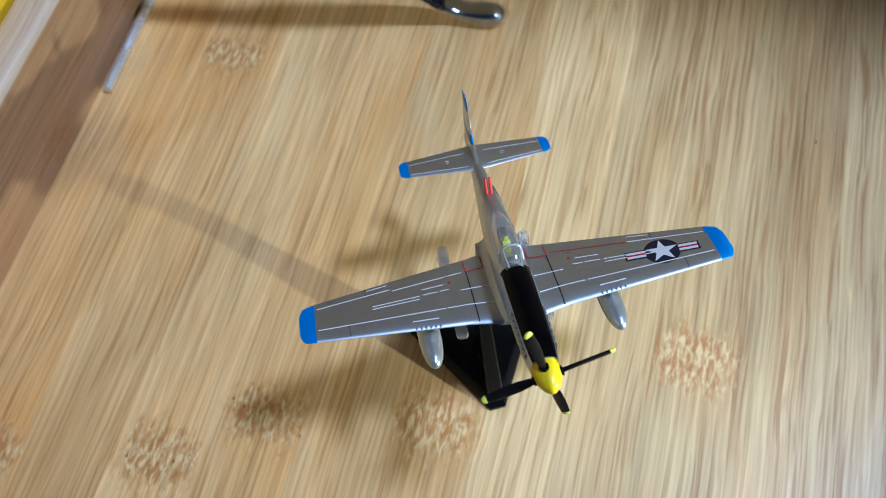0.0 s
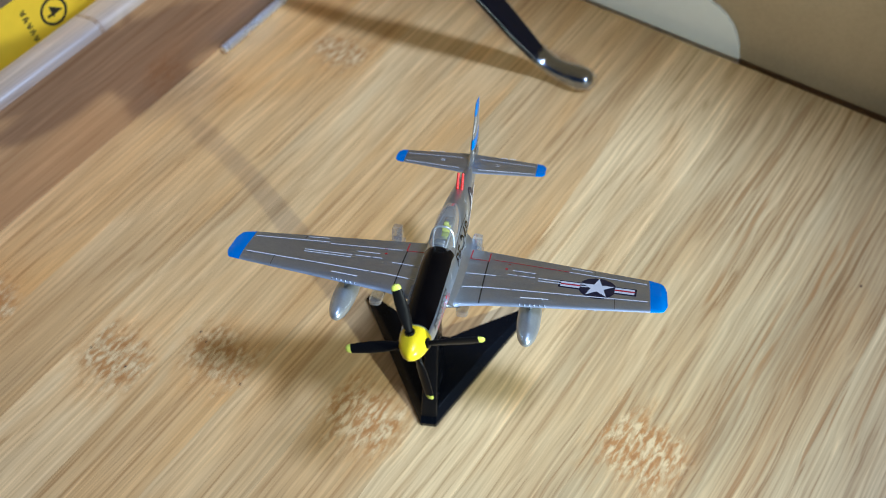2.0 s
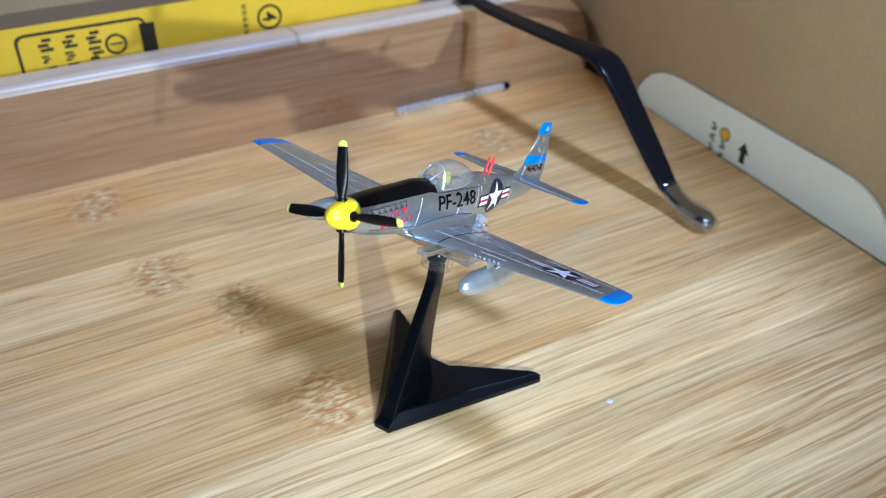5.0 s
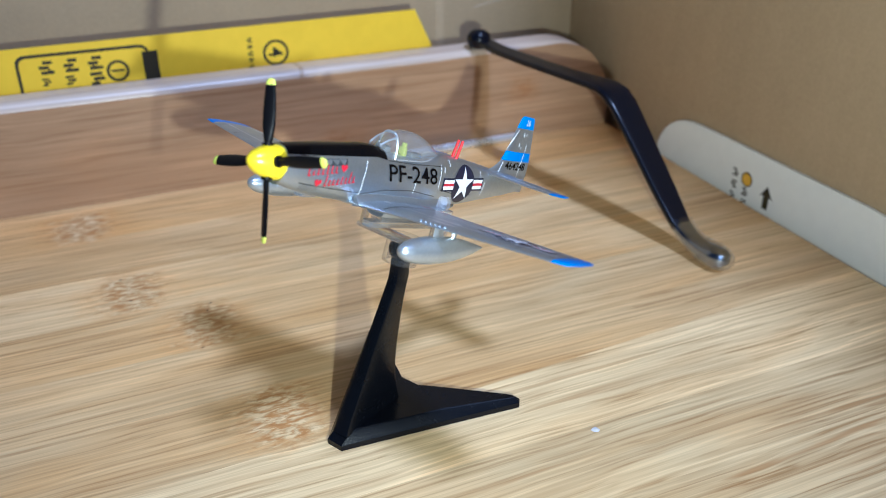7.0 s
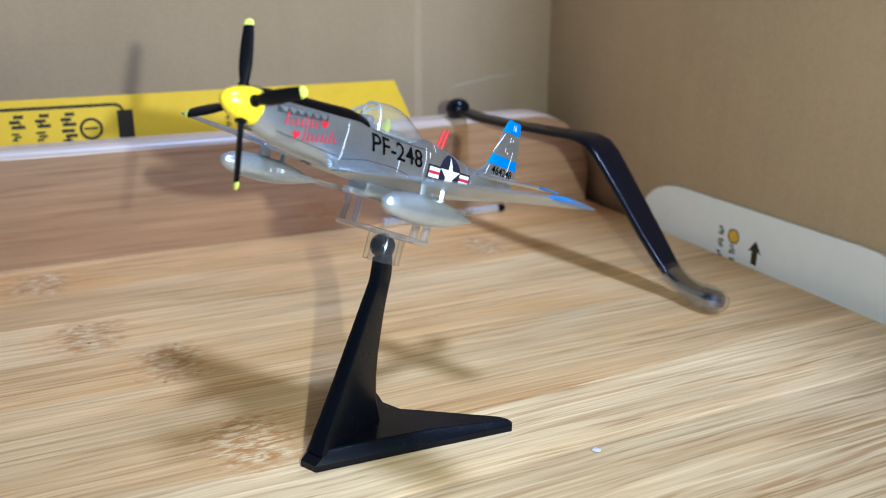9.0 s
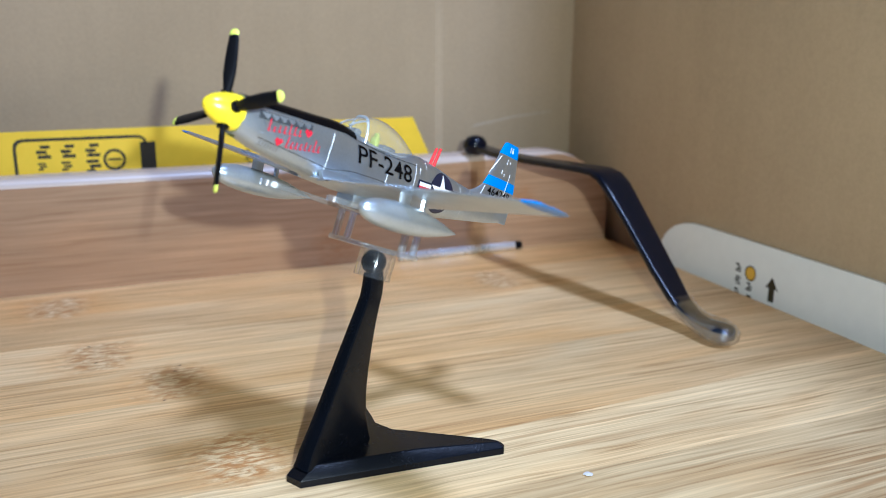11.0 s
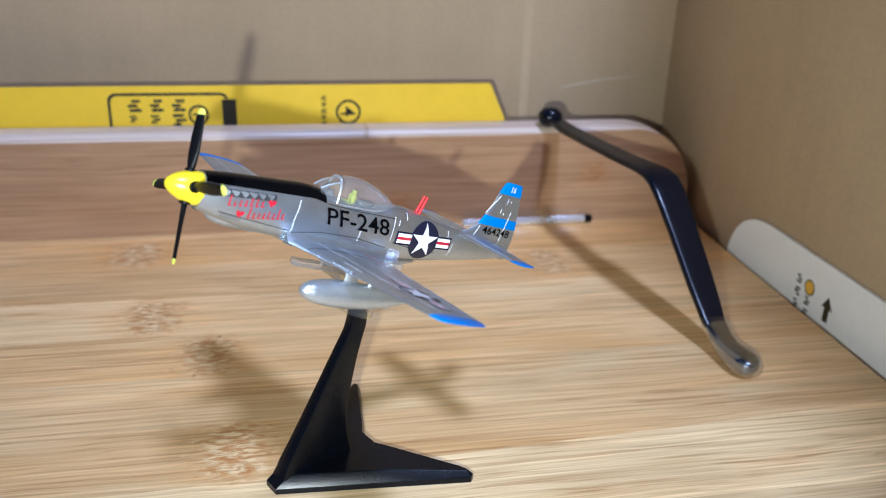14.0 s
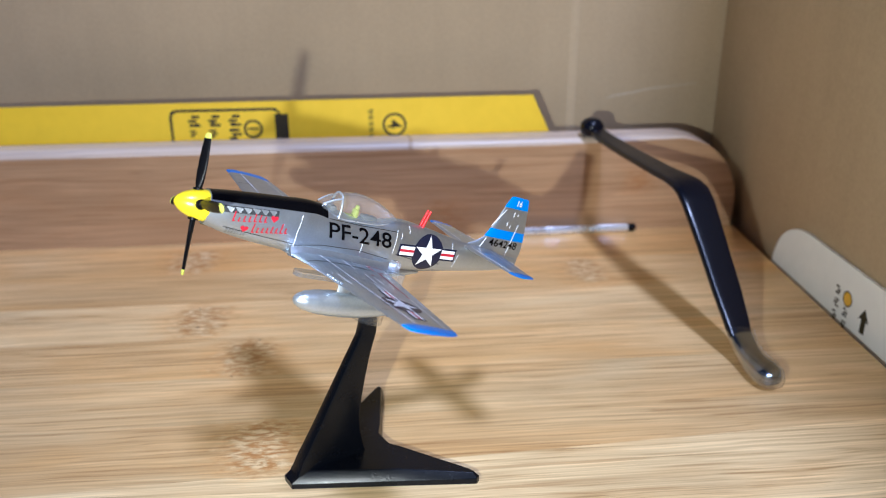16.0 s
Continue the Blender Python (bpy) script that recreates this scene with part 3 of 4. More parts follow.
# ---- the display stand ----
def stand():
    t = thing("display_stand", pose(52.1 * MM, 12.9 * MM, 0, 0, 0, 28.0), "black plastic display stand with a forked base and a tapering pillar", "stand")
    # forked base: x runs back along its middle line; an upright wall, then a broad bevel up to the flat top
    foot = [(-0.3, 1.75), (18.0, 12.6), (31.2, 20.5), (32.1, 20.0), (32.0, 19.0), (31.4, 17.5), (23.8, 4.6), (22.7, 3.0), (21.9, 2.0)]
    roof = [(2.9, 1.78), (18.7, 11.15), (31.0, 19.5), (31.5, 19.3), (31.5, 18.8), (31.0, 17.8), (23.4, 4.9), (22.3, 3.3), (21.6, 2.2)]
    level = [3.0, 2.9, 2.2, 2.1, 2.1, 2.2, 2.6, 2.7, 2.7]
    whole = lambda half: [(x, 1.3 + y) for x, y in half] + [(x, 1.3 - y) for x, y in half[::-1]]
    high = level + level[::-1]
    bm = bmesh.new()
    low = whole(foot)
    rings = [[(x, y, 0.0) for x, y in low], [(x, y, 1.15) for x, y in low]]
    near = [(0.93 * x + 0.07 * u, 0.93 * y + 0.07 * v) for (x, y), (u, v) in zip(foot, roof)]
    brim = [(0.06 * x + 0.94 * u, 0.06 * y + 0.94 * v) for (x, y), (u, v) in zip(foot, roof)]
    rings.append([(x, y, 1.32) for x, y in whole(near)])
    rings.append([(x, y, h - 0.14) for (x, y), h in zip(whole(brim), high)])
    crown = [(0.98 * u + 0.02 * 20, 0.985 * v) for u, v in roof]
    rings.append([(x, y, h) for (x, y), h in zip(whole(crown), high)])
    add_rings(bm, rings)
    part("base", bm, STAND, t, angle=14)
    # pillar: a plate on the middle line, wide at the foot, narrow at the neck
    levels = [(2.4, 1.0, 16.6, 1.9), (3.4, 1.6, 16.1, 1.8), (5, 2.3, 15.8, 1.75), (8, 4.1, 15.4, 1.65), (12, 6.4, 15.5, 1.55), (16, 8.6, 16.1, 1.45), (20, 10.8, 17.0, 1.35), (24, 13.0, 18.0, 1.25), (27.5, 15.0, 19.1, 1.2), (29.3, 16.0, 19.7, 1.2), (31.6, 16.6, 20.0, 1.2), (33.2, 16.8, 19.9, 1.15)]
    rings = []
    for z, a, b, w in levels:
        c = min(0.5, w * 0.4)
        lean = 1.25 - 1.1 * (z - 2.4) / 30.8
        rings.append([(x, y + lean, z) for x, y in ((a, w - c), (a + 0.3 * c, w - 0.3 * c), (a + c, w), (b - c, w), (b - 0.3 * c, w - 0.3 * c), (b, w - c), (b, -w + c), (b - 0.3 * c, -w + 0.3 * c), (b - c, -w), (a + c, -w), (a + 0.3 * c, -w + 0.3 * c), (a, -w + c))])
    bm = bmesh.new()
    add_rings(bm, rings)
    part("pillar", bm, STAND, t, angle=24)
    bm = bmesh.new()
    add_lathe(bm, [(2.2 * math.cos(a) * -1, 2.2 * math.sin(a)) for a in (math.pi * k / 14 for k in range(15))], (18.3, 0, 35.1), (0, 0, 1), 22)
    part("ball", bm, STAND, t)


stand()


# ---- the model aeroplane: x runs aft from the spinner's tip, y to starboard, z up, in mm ----
STATIONS = [5.0, 8, 13, 18, 23, 27, 32, 37, 41, 47, 54, 60, 66, 71.4]
TOP = [2.70, 3.10, 3.60, 4.00, 4.35, 3.90, 3.20, 3.45, 4.30, 3.90, 2.90, 2.35, 1.85, 1.2]
LOW = [-2.85, -3.6, -4.4, -4.85, -5.2, -5.5, -5.7, -5.8, -5.7, -5.1, -4.0, -3.1, -2.15, -1.0]
WIDE = [2.45, 2.75, 2.95, 3.05, 3.15, 3.20, 3.15, 3.0, 2.8, 2.35, 1.75, 1.25, 0.8, 0.35]
MIDDLE = [0.0, -0.2, -0.3, -0.3, -0.4, -0.5, -0.6, -0.6, -0.5, -0.4, -0.2, 0.0, 0.1, 0.2]
POWER = 2.35


def section(s):
    return tuple(smooth_steps(STATIONS, v, s) for v in (TOP, LOW, WIDE, MIDDLE))


def side(s, z, gap=0.05):
    """The port side's y at a height."""
    top, low, wide, mid = section(s)
    h = (top - mid) if z > mid else (mid - low)
    k = min(abs((z - mid) / h), 0.985)
    return -(wide * (1 - k**POWER) ** (1 / POWER) + gap)


def hull_ring(s, grow=0.0, count=40, a0=0.0, a1=2 * math.pi, closed=True):
    top, low, wide, mid = section(s)
    ring = []
    for k in range(count):
        a = a0 + (a1 - a0) * k / (count if closed else count - 1)
        ca, sa = math.cos(a), math.sin(a)
        h = (top - mid) if sa > 0 else (mid - low)
        ring.append((s, math.copysign(abs(ca) ** (2 / POWER), ca) * (wide + grow), mid + math.copysign(abs(sa) ** (2 / POWER), sa) * (h + grow)))
    return ring


def lead(y):
    y = abs(y)
    base = 21.0 + 0.036 * y - 1.0 * max(0.0, 1 - y / 9.0)
    return base + (2.0 * ((y - 37.9) / 1.4) ** 2.6 if y > 37.9 else 0)


def trail(y):
    y = abs(y)
    base = 40.0 - 0.226 * y
    return base - (0.2 * (y - 36.6) + (1.9 * ((y - 38.2) / 1.1) ** 2.6 if y > 38.2 else 0) if y > 36.6 else 0)


def foil(t):
    return 5 * (0.2969 * math.sqrt(max(t, 0)) - 0.126 * t - 0.3516 * t * t + 0.2843 * t**3 - 0.1036 * t**4)


def wing_mid(y):
    return -5.0 + 0.086 * abs(y)


def wing_top(s, y, gap=0.04):
    c = trail(y) - lead(y)
    t = min(max((s - lead(y)) / c, 0.0), 1.0)
    return wing_mid(y) + 0.155 * c * foil(t) * 0.62 * wing_thin(y) + gap


def wing_thin(y):
    return 1.0 - 0.12 * min(1, abs(y) / 39)


def wing_ring(y, count=14):
    c = trail(y) - lead(y)
    ts = [(1 - math.cos(math.pi * k / count)) / 2 for k in range(count + 1)]
    thick = 0.155 * c * wing_thin(y) * (1 if abs(y) < 37.5 else max(0.15, 1 - ((abs(y) - 37.5) / 1.8) ** 2))
    up = [(lead(y) + t * c, y, wing_mid(y) + thick * foil(t) * 0.62) for t in ts]
    down = [(lead(y) + t * c, y, wing_mid(y) - thick * foil(t) * 0.40) for t in ts[1:-1]]
    return up + down[::-1]


def plate_ring(y, le, te, z, thick, flip=False, count=8):
    """A tail surface's section at span y."""
    ts = [(1 - math.cos(math.pi * k / count)) / 2 for k in range(count + 1)]
    up = [(le + t * (te - le), y, z + thick * foil(t)) for t in ts]
    down = [(le + t * (te - le), y, z - thick * foil(t)) for t in ts[1:-1]]
    ring = up + down[::-1]
    return [(p[0], p[2], p[1]) for p in ring] if flip else ring


def on_wing(gap):
    return lambda u, v: (u, v, wing_top(u, v, gap))


def line_on(points, width, place):
    """A narrow strip along a run of 2D points."""
    quads = []
    for (u0, v0), (u1, v1) in zip(points, points[1:]):
        d = Vector((u1 - u0, v1 - v0)).normalized()
        nx, ny = -d.y * width / 2, d.x * width / 2
        quads.append([(u0 + nx, v0 + ny), (u1 + nx, v1 + ny), (u1 - nx, v1 - ny), (u0 - nx, v0 - ny)])
    return quads


def insignia(parent, place, cu, cv, r, turn, cuts, long=1.0):
    """A star in a disc between two barred flags; turn rotates it in the surface."""
    ca, sa = math.cos(radians(turn)), math.sin(radians(turn))
    at = lambda gap: (lambda u, v: place(cu + ca * u - sa * v, cv + sa * u + ca * v, gap))
    navy = [disc(0, 0, r)] + [rect(-1.94 * r * long, -0.34 * r, -0.93 * r, 0.34 * r), rect(0.93 * r, -0.34 * r, 1.94 * r * long, 0.34 * r)]
    badge = part("insignia", shapes(navy, at(0.04), cuts), NAVY, parent, "navy disc with a white star and barred flags", smooth=False)
    white = []
    red = []
    for k in (-1, 1):
        a, b = sorted((k * 0.92 * r, k * 1.84 * r * long))
        white += [rect(a, 0.07 * r, b, 0.25 * r), rect(a, -0.25 * r, b, -0.07 * r)]
        red.append(rect(a, -0.07 * r, b, 0.07 * r))
    part("white_bar", shapes(white, at(0.08), cuts), WHITE, badge, smooth=False)
    part("red_bar", shapes(red, at(0.08), cuts), RED, badge, smooth=False)
    # the star in five kites, so that it follows the curve
    pts = star(0, 0, 0.93 * r)
    kites = [[(0, 0), pts[k - 1], pts[k], pts[(k + 1) % 10]] for k in range(0, 10, 2)]
    part("white_star", shapes(kites, at(0.08), cuts), WHITE, badge, smooth=False)


def aeroplane():
    q = Matrix(((0.8297, -0.4381, 0.3459, 38.9025 * MM), (0.4186, 0.8983, 0.1335, 1.4355 * MM), (-0.3692, 0.0340, 0.9287, 64.8664 * MM), (0, 0, 0, 1)))
    t = thing("model_airplane", q, "silver scale model fighter plane with yellow spinner and blue tips", "model airplane")
    # fuselage
    bm = bmesh.new()
    add_rings(bm, [hull_ring(5.0 + 66.4 * k / 70) for k in range(71)])
    hull = part("fuselage", bm, SILVER, t, "silver painted fuselage with raised panel lines")
    # black anti-glare panel on the upper nose
    bm = bmesh.new()
    rings = []
    for k in range(25):
        s = 5.1 + 20.6 * k / 24
        top, low, wide, mid = section(s)
        edge = 1.75 + 0.062 * (s - 5)
        if s > 23.5:
            edge -= 0.5 * (s - 23.5) / 2.2
        a = math.asin(min(0.99, ((edge - mid) / (top - mid)) ** (POWER / 2)))
        rings.append(hull_ring(s, 0.05, 15, a, math.pi - a, closed=False))
    add_rings(bm, rings, closed=False)
    part("glare_panel", bm, BLACK, hull, "black anti-glare panel")
    # radiator scoop under the belly
    bm = bmesh.new()
    rings = []
    for s, w, z0, z1 in ((29.0, 1.9, -5.0, -7.3), (29.6, 2.1, -4.6, -7.6), (33, 2.3, -4.6, -7.7), (38, 2.3, -4.6, -7.4), (43, 2.0, -4.4, -6.6), (48.5, 1.3, -4.2, -5.1)):
        mid, h = (z0 + z1) / 2, (z0 - z1) / 2
        rings.append([(s, w * math.copysign(abs(math.cos(a)) ** 0.6, math.cos(a)), mid + h * math.copysign(abs(math.sin(a)) ** 0.6, math.sin(a))) for a in (2 * math.pi * k / 20 for k in range(20))])
    add_rings(bm, rings)
    part("radiator_scoop", bm, SILVER, hull)
    # wing
    ys = [-36.4 + 72.8 * k / 48 for k in range(49)]
    bm = bmesh.new()
    add_rings(bm, [wing_ring(y) for y in ys])
    wing = part("wing", bm, SILVER, t, "silver tapered wing with fine panel lines painted as bright glints")
    for sign in (-1, 1):
        bm = bmesh.new()
        add_rings(bm, [wing_ring(sign * y) for y in (36.4, 37.0, 37.6, 38.1, 38.5, 38.8, 39.05, 39.2, 39.3)])
        part("wing_tip", bm, BLUE, wing, "bright blue wing tip")
    # wing root fillets
    for sign in (-1, 1):
        bm = bmesh.new()
        rings = []
        for k in range(13):
            s = 20.5 + 22.0 * k / 12
            w = 1.7 * math.sin(math.pi * min(1, 0.12 + 0.8 * k / 12)) + 0.1
            ring = []
            for j in range(6):
                f = j / 5
                y = 2.2 + (w + 1.6) * f
                z_low = wing_top(s, y, -0.3) if s < trail(y) else wing_mid(y)
                ring.append((s, sign * y, z_low + 1.9 * (1 - f) ** 2.2))
            ring += [(s, sign * (2.2 + w + 1.6), wing_mid(6) - 0.3), (s, sign * 2.2, wing_mid(2) - 0.4)]
            rings.append(ring)
        add_rings(bm, rings)
        part("wing_fillet", bm, SILVER, wing)
    up = on_wing(0.05)
    for sign in (-1, 1):
        # flat white strips paint the glint of the raised panel lines
        for f, y0, y1 in ((0.26, 4.2, 12.6), (0.26, 13.0, 36.0), (0.50, 4.2, 9.6), (0.56, 11.6, 13.4), (0.56, 13.8, 16.6), (0.50, 17.2, 26.0), (0.555, 17.2, 26.0), (0.66, 12.4, 16.6), (0.83, 22.4, 36.0), (0.94, 22.8, 26.6), (0.79, 8.6, 22.0), (0.13, 14.6, 19.4)):
            if sign < 0 and f == 0.79:
                continue
            run = [(lead(y) + f * (trail(y) - lead(y)), sign * y) for y in (y0 + (y1 - y0) * k / 8 for k in range(9))]
            part("panel_line", shapes(line_on(run, 0.23, up), up), GLINT, wing, smooth=False)
        for y0, f0, f1 in ((7.7, 0.02, 0.78), (30.5, 0.03, 0.26), (27.0, 0.83, 0.99)):
            run = [(lead(y0) + f * (trail(y0) - lead(y0)), sign * y0) for f in (f0 + (f1 - f0) * k / 8 for k in range(9))]
            part("dark_panel_line", shapes(line_on(run, 0.25 if y0 < 8 else 0.08, up), up), DARKLINE, wing, smooth=False)
        red = []
        y = 4.3
        for a, b in (((35.1, 4.3), (34.6, 7.8)), ((34.6, 7.8), (37.6, 7.8)), ((35.1, 4.3), (38.6, 4.3)), ((33.9, 11.4), (33.9, 11.9))):
            run = [(a[0] + (b[0] - a[0]) * k / 4, sign * (a[1] + (b[1] - a[1]) * k / 4)) for k in range(5)]
            red += line_on(run, 0.22, up)
        red.append(disc(32.2, sign * 11.3, 0.28, 8))
        run = [(lead(v) + 0.83 * (trail(v) - lead(v)), sign * v) for v in (8.5 + 14 * k / 8 for k in range(9))]
        if sign < 0:
            red += line_on(run, 0.19, up)
        part("red_marking", shapes(red, on_wing(0.07)), RED, wing, smooth=False)
        # landing lights and gun ports: small raised lumps along the front edge
        for k in range(6):
            y = sign * (14.6 + 0.85 * k)
            bm = bmesh.new()
            add_lathe(bm, [(-0.2, 0), (-0.18, 0.12), (0, 0.2), (0.18, 0.2), (0.36, 0.1), (0.36, 0)], (lead(y) + 0.25, y, wing_mid(y) + 0.3), (1, 0, 0.3), 8)
            part("rivet_lump", bm, SILVER, wing)
    insignia(wing, lambda u, v, g: (u, v, wing_top(u, v, g)), 27.9, -27.5, 3.25, -96.0, 0.9, 1.06)
    # the port wing reaches a little further out than the other
    for ob in (wing, *wing.children_recursive):
        for v in ob.data.vertices:
            if v.co.y < 0:
                v.co.z -= 0.086 * 0.022 * v.co.y
                v.co.y *= 1.022
    # drop tanks
    for sign in (-1, 1):
        bm = bmesh.new()
        prof = [(0, 0), (0.15, 0.5), (0.7, 1.0), (1.8, 1.5), (3.6, 1.88), (6, 2.08), (9, 2.1), (12, 1.92), (15, 1.5), (18, 0.86), (20, 0.36), (21.0, 0.05)]
        fine = [(21.0 * (k / 40) ** 1.4, 0) for k in range(41)]
        fine = [(s, max(0.0, float(np.interp(s, [p[0] for p in prof], [p[1] for p in prof])))) for s, r in fine]
        add_lathe(bm, fine, (16.1, sign * 16.9, -7.55), (1, 0, 0.02), 26)
        tank = part("drop_tank", bm, TANK, t, "silver teardrop drop tank")
        bm = bmesh.new()
        add_rings(bm, [[(s0 + dx, sign * 16.9 + dy, z) for dx, dy in ((-1.1, 0), (-0.5, 0.35), (0.7, 0.35), (1.3, 0), (0.7, -0.35), (-0.5, -0.35))] for s0, z in ((24.4, -5.9), (24.2, -4.6), (24.0, -3.5))])
        part("pylon", bm, SILVER, tank)
        bm = bmesh.new()
        add_rings(bm, [[(s0 + dx, sign * 16.9 + dy, z) for dx, dy in ((-0.5, 0), (-0.2, 0.3), (0.3, 0.3), (0.5, 0), (0.3, -0.3), (-0.2, -0.3))] for s0, z in ((28.4, -5.8), (28.3, -4.6), (28.2, -3.6))])
        part("pylon", bm, SILVER, tank)
    # fin and rudder
    profile_z = [1.0, 2.2, 3.2, 4.4, 5.6, 7, 9, 11.3]
    fin_lead = [55.5, 57.6, 59.9, 61.6, 62.3, 62.9, 63.6, 64.3]
    fin_trail = [72.0, 72.2, 72.2, 72.0, 71.8, 71.5, 71.0, 70.4]
    bm = bmesh.new()
    add_rings(bm, [plate_ring(z, a, b, 0, 1.15 - 0.055 * z, True) for z, a, b in zip(profile_z, fin_lead, fin_trail)])
    fin = part("tail_fin", bm, SILVER, t, "silver fin with a blue band and blue cap")
    bm = bmesh.new()
    add_rings(bm, [plate_ring(z, 71.0 - 5.6 * (0.3 + 0.1 * i), 72.0 + 0.05 * i, 0, 0.8, True) for i, z in enumerate((-1.35, 0, 1.2))])
    part("rudder_foot", bm, SILVER, fin)
    bm = bmesh.new()
    add_rings(bm, [plate_ring(z, a, b, 0, w, True) for z, a, b, w in ((11.3, 64.2, 70.4, 0.54), (12.2, 64.6, 70.15, 0.5), (13.0, 64.9, 69.95, 0.45), (13.45, 65.2, 69.75, 0.36), (13.7, 65.7, 69.4, 0.2))])
    part("fin_cap", bm, BLUE, fin, "bright blue fin cap")
    bm = bmesh.new()
    add_rings(bm, [plate_ring(z, a - 0.05, b + 0.05, 0, w + 0.10, True) for z, a, b, w in ((4.75, 61.80, 71.95, 0.90), (6.6, 62.73, 71.6, 0.79))])
    part("fin_band", bm, BLUE, fin, "bright blue band")
    def fin_side(u, v, gap=0.05):
        a, b = float(np.interp(v, profile_z + [13.8], fin_lead + [66.5])), float(np.interp(v, profile_z + [13.8], fin_trail + [68.7]))
        f = min(max((u - a) / (b - a), 0), 1)
        return (u, -(1.15 - 0.055 * v) * foil(f) - gap, v)

    part("serial_digits", lettering("464248", 2.0, lambda u, v: fin_side(63.1 + 1.28 * u - 0.1 * v, 3.05 + 1.05 * v, 0.06), 0.8, 0.02), BLACK, fin, smooth=False)
    part("cap_digits", lettering("16", 1.55, lambda u, v: fin_side(66.6 + u, 12.0 + v, 0.16), 0.6, 0.03), WHITE, fin, smooth=False)
    # glints of the fin's panel lines, painted as white strips
    lines = line_on([(64.9, 10.9), (62.6, 6.9)], 0.16, None) + line_on([(69.0, 8.2), (68.2, 0.8)], 0.2, None) + line_on([(62.2, 4.4), (61.2, 2.4)], 0.16, None)
    lines += [rect(66.0, 7.6, 66.2, 8.4), rect(66.9, 7.3, 67.1, 7.8), rect(67.0, 9.6, 67.2, 10.6), rect(68.0, 9.9, 68.2, 10.4)]
    part("panel_line", shapes(lines, lambda u, v: fin_side(u, v, 0.05), 0.5), GLINT, fin, smooth=False)
    # tailplane
    for sign in (-1, 1):
        sec = lambda y: (57.0 + 0.125 * y + (1.1 * ((y - 14.6) / 1.3) ** 3 if y > 14.6 else 0), 65.7 - 0.10 * y - (1.4 * ((y - 14.6) / 1.3) ** 3 if y > 14.6 else 0))
        bm = bmesh.new()
        add_rings(bm, [plate_ring(sign * y, *sec(y), 1.9, 0.95 - 0.035 * y) for y in (0.3, 2, 5, 8, 11, 13.9)])
        tail = part("tailplane", bm, SILVER, t)
        bm = bmesh.new()
        add_rings(bm, [plate_ring(sign * y, *sec(y), 1.9, (0.95 - 0.035 * y) * (1 if y < 15 else 0.6)) for y in (13.9, 14.5, 15.0, 15.4, 15.7, 15.85)])
        part("tailplane_tip", bm, BLUE, tail, "bright blue tip")

        def tail_top(u, v, gap=0.05):
            a, b = sec(abs(v))
            return (u, v, 1.9 + (0.95 - 0.035 * abs(v)) * foil(min(max((u - a) / (b - a), 0), 1)) + gap)

        # glints of the tailplane's panel lines, painted white
        lines = line_on([(63.0, sign * 2.0), (62.6, sign * 13.6)], 0.18, None) + line_on([(58.2, sign * 2.0), (59.3, sign * 13.6)], 0.16, None)
        lines += [rect(65.0, sign * 6.0, 65.2, sign * 7.4), rect(65.0, sign * 7.9, 65.2, sign * 9.2), rect(60.6, sign * 5.4, 60.8, sign * 6.2), rect(61.2, sign * 5.4, 61.4, sign * 6.2)]
        part("panel_line", shapes(lines, tail_top, 0.7), GLINT, tail, smooth=False)
    # spinner and propeller
    bm = bmesh.new()
    add_lathe(bm, [(0, 0), (0.08, 0.35), (0.35, 0.8), (0.9, 1.3), (1.7, 1.78), (2.7, 2.18), (3.8, 2.45), (4.7, 2.55), (5.15, 2.55), (5.2, 2.3), (5.2, 0)], (0, 0, 0), (1, 0, 0), 32)
    spinner = part("spinner", bm, YELLOW, t, "glossy yellow pointed spinner")
    for k in range(4):
        a = radians(15 + 90 * k)
        out = Vector((0, math.sin(a), math.cos(a)))
        across = Vector((0, math.cos(a), -math.sin(a)))
        aft = Vector((1, 0, 0))
        bm = bmesh.new()
        tip = bmesh.new()

        def blade_ring(r, chord, thick, twist):
            c = Vector((3.55, 0, 0)) + out * r
            u = (across * math.cos(radians(twist)) + aft * math.sin(radians(-twist))).normalized()
            w = u.cross(out)
            return [c + u * (chord / 2 * math.cos(q)) + w * (thick / 2 * math.sin(q)) for q in (2 * math.pi * j / 14 for j in range(14))]

        add_rings(bm, [blade_ring(*v) for v in ((1.6, 1.0, 0.9, 50), (2.6, 1.1, 0.85, 44), (3.6, 1.5, 0.8, 36), (5.0, 1.85, 0.72, 30), (7.0, 1.95, 0.66, 25), (9.0, 1.8, 0.60, 22), (10.6, 1.55, 0.54, 20))])
        blade = part("propeller_blade", bm, PROP, t, "black propeller blade with a lime tip")
        add_rings(tip, [blade_ring(*v) for v in ((10.6, 1.57, 0.56, 20), (11.1, 1.4, 0.52, 20), (11.4, 1.0, 0.42, 20), (11.5, 0.5, 0.25, 20))])
        part("blade_tip", tip, LIME, blade, "lime yellow tip")
        bm = bmesh.new()
        add_lathe(bm, [(1.4, 0), (1.4, 0.85), (2.56, 0.85), (2.6, 0.7), (2.6, 0)], Vector((3.55, 0, 0)), out, 14)
        part("blade_socket", bm, PROP, blade)
    bm = bmesh.new()
    add_lathe(bm, [(4.9, 0), (4.9, 1.2), (5.6, 1.3), (5.6, 0)], (0.3, 0, -1.9), (1, 0, 0), 18)
    part("chin_intake", bm, GREEN, hull, "dark green intake mouth")
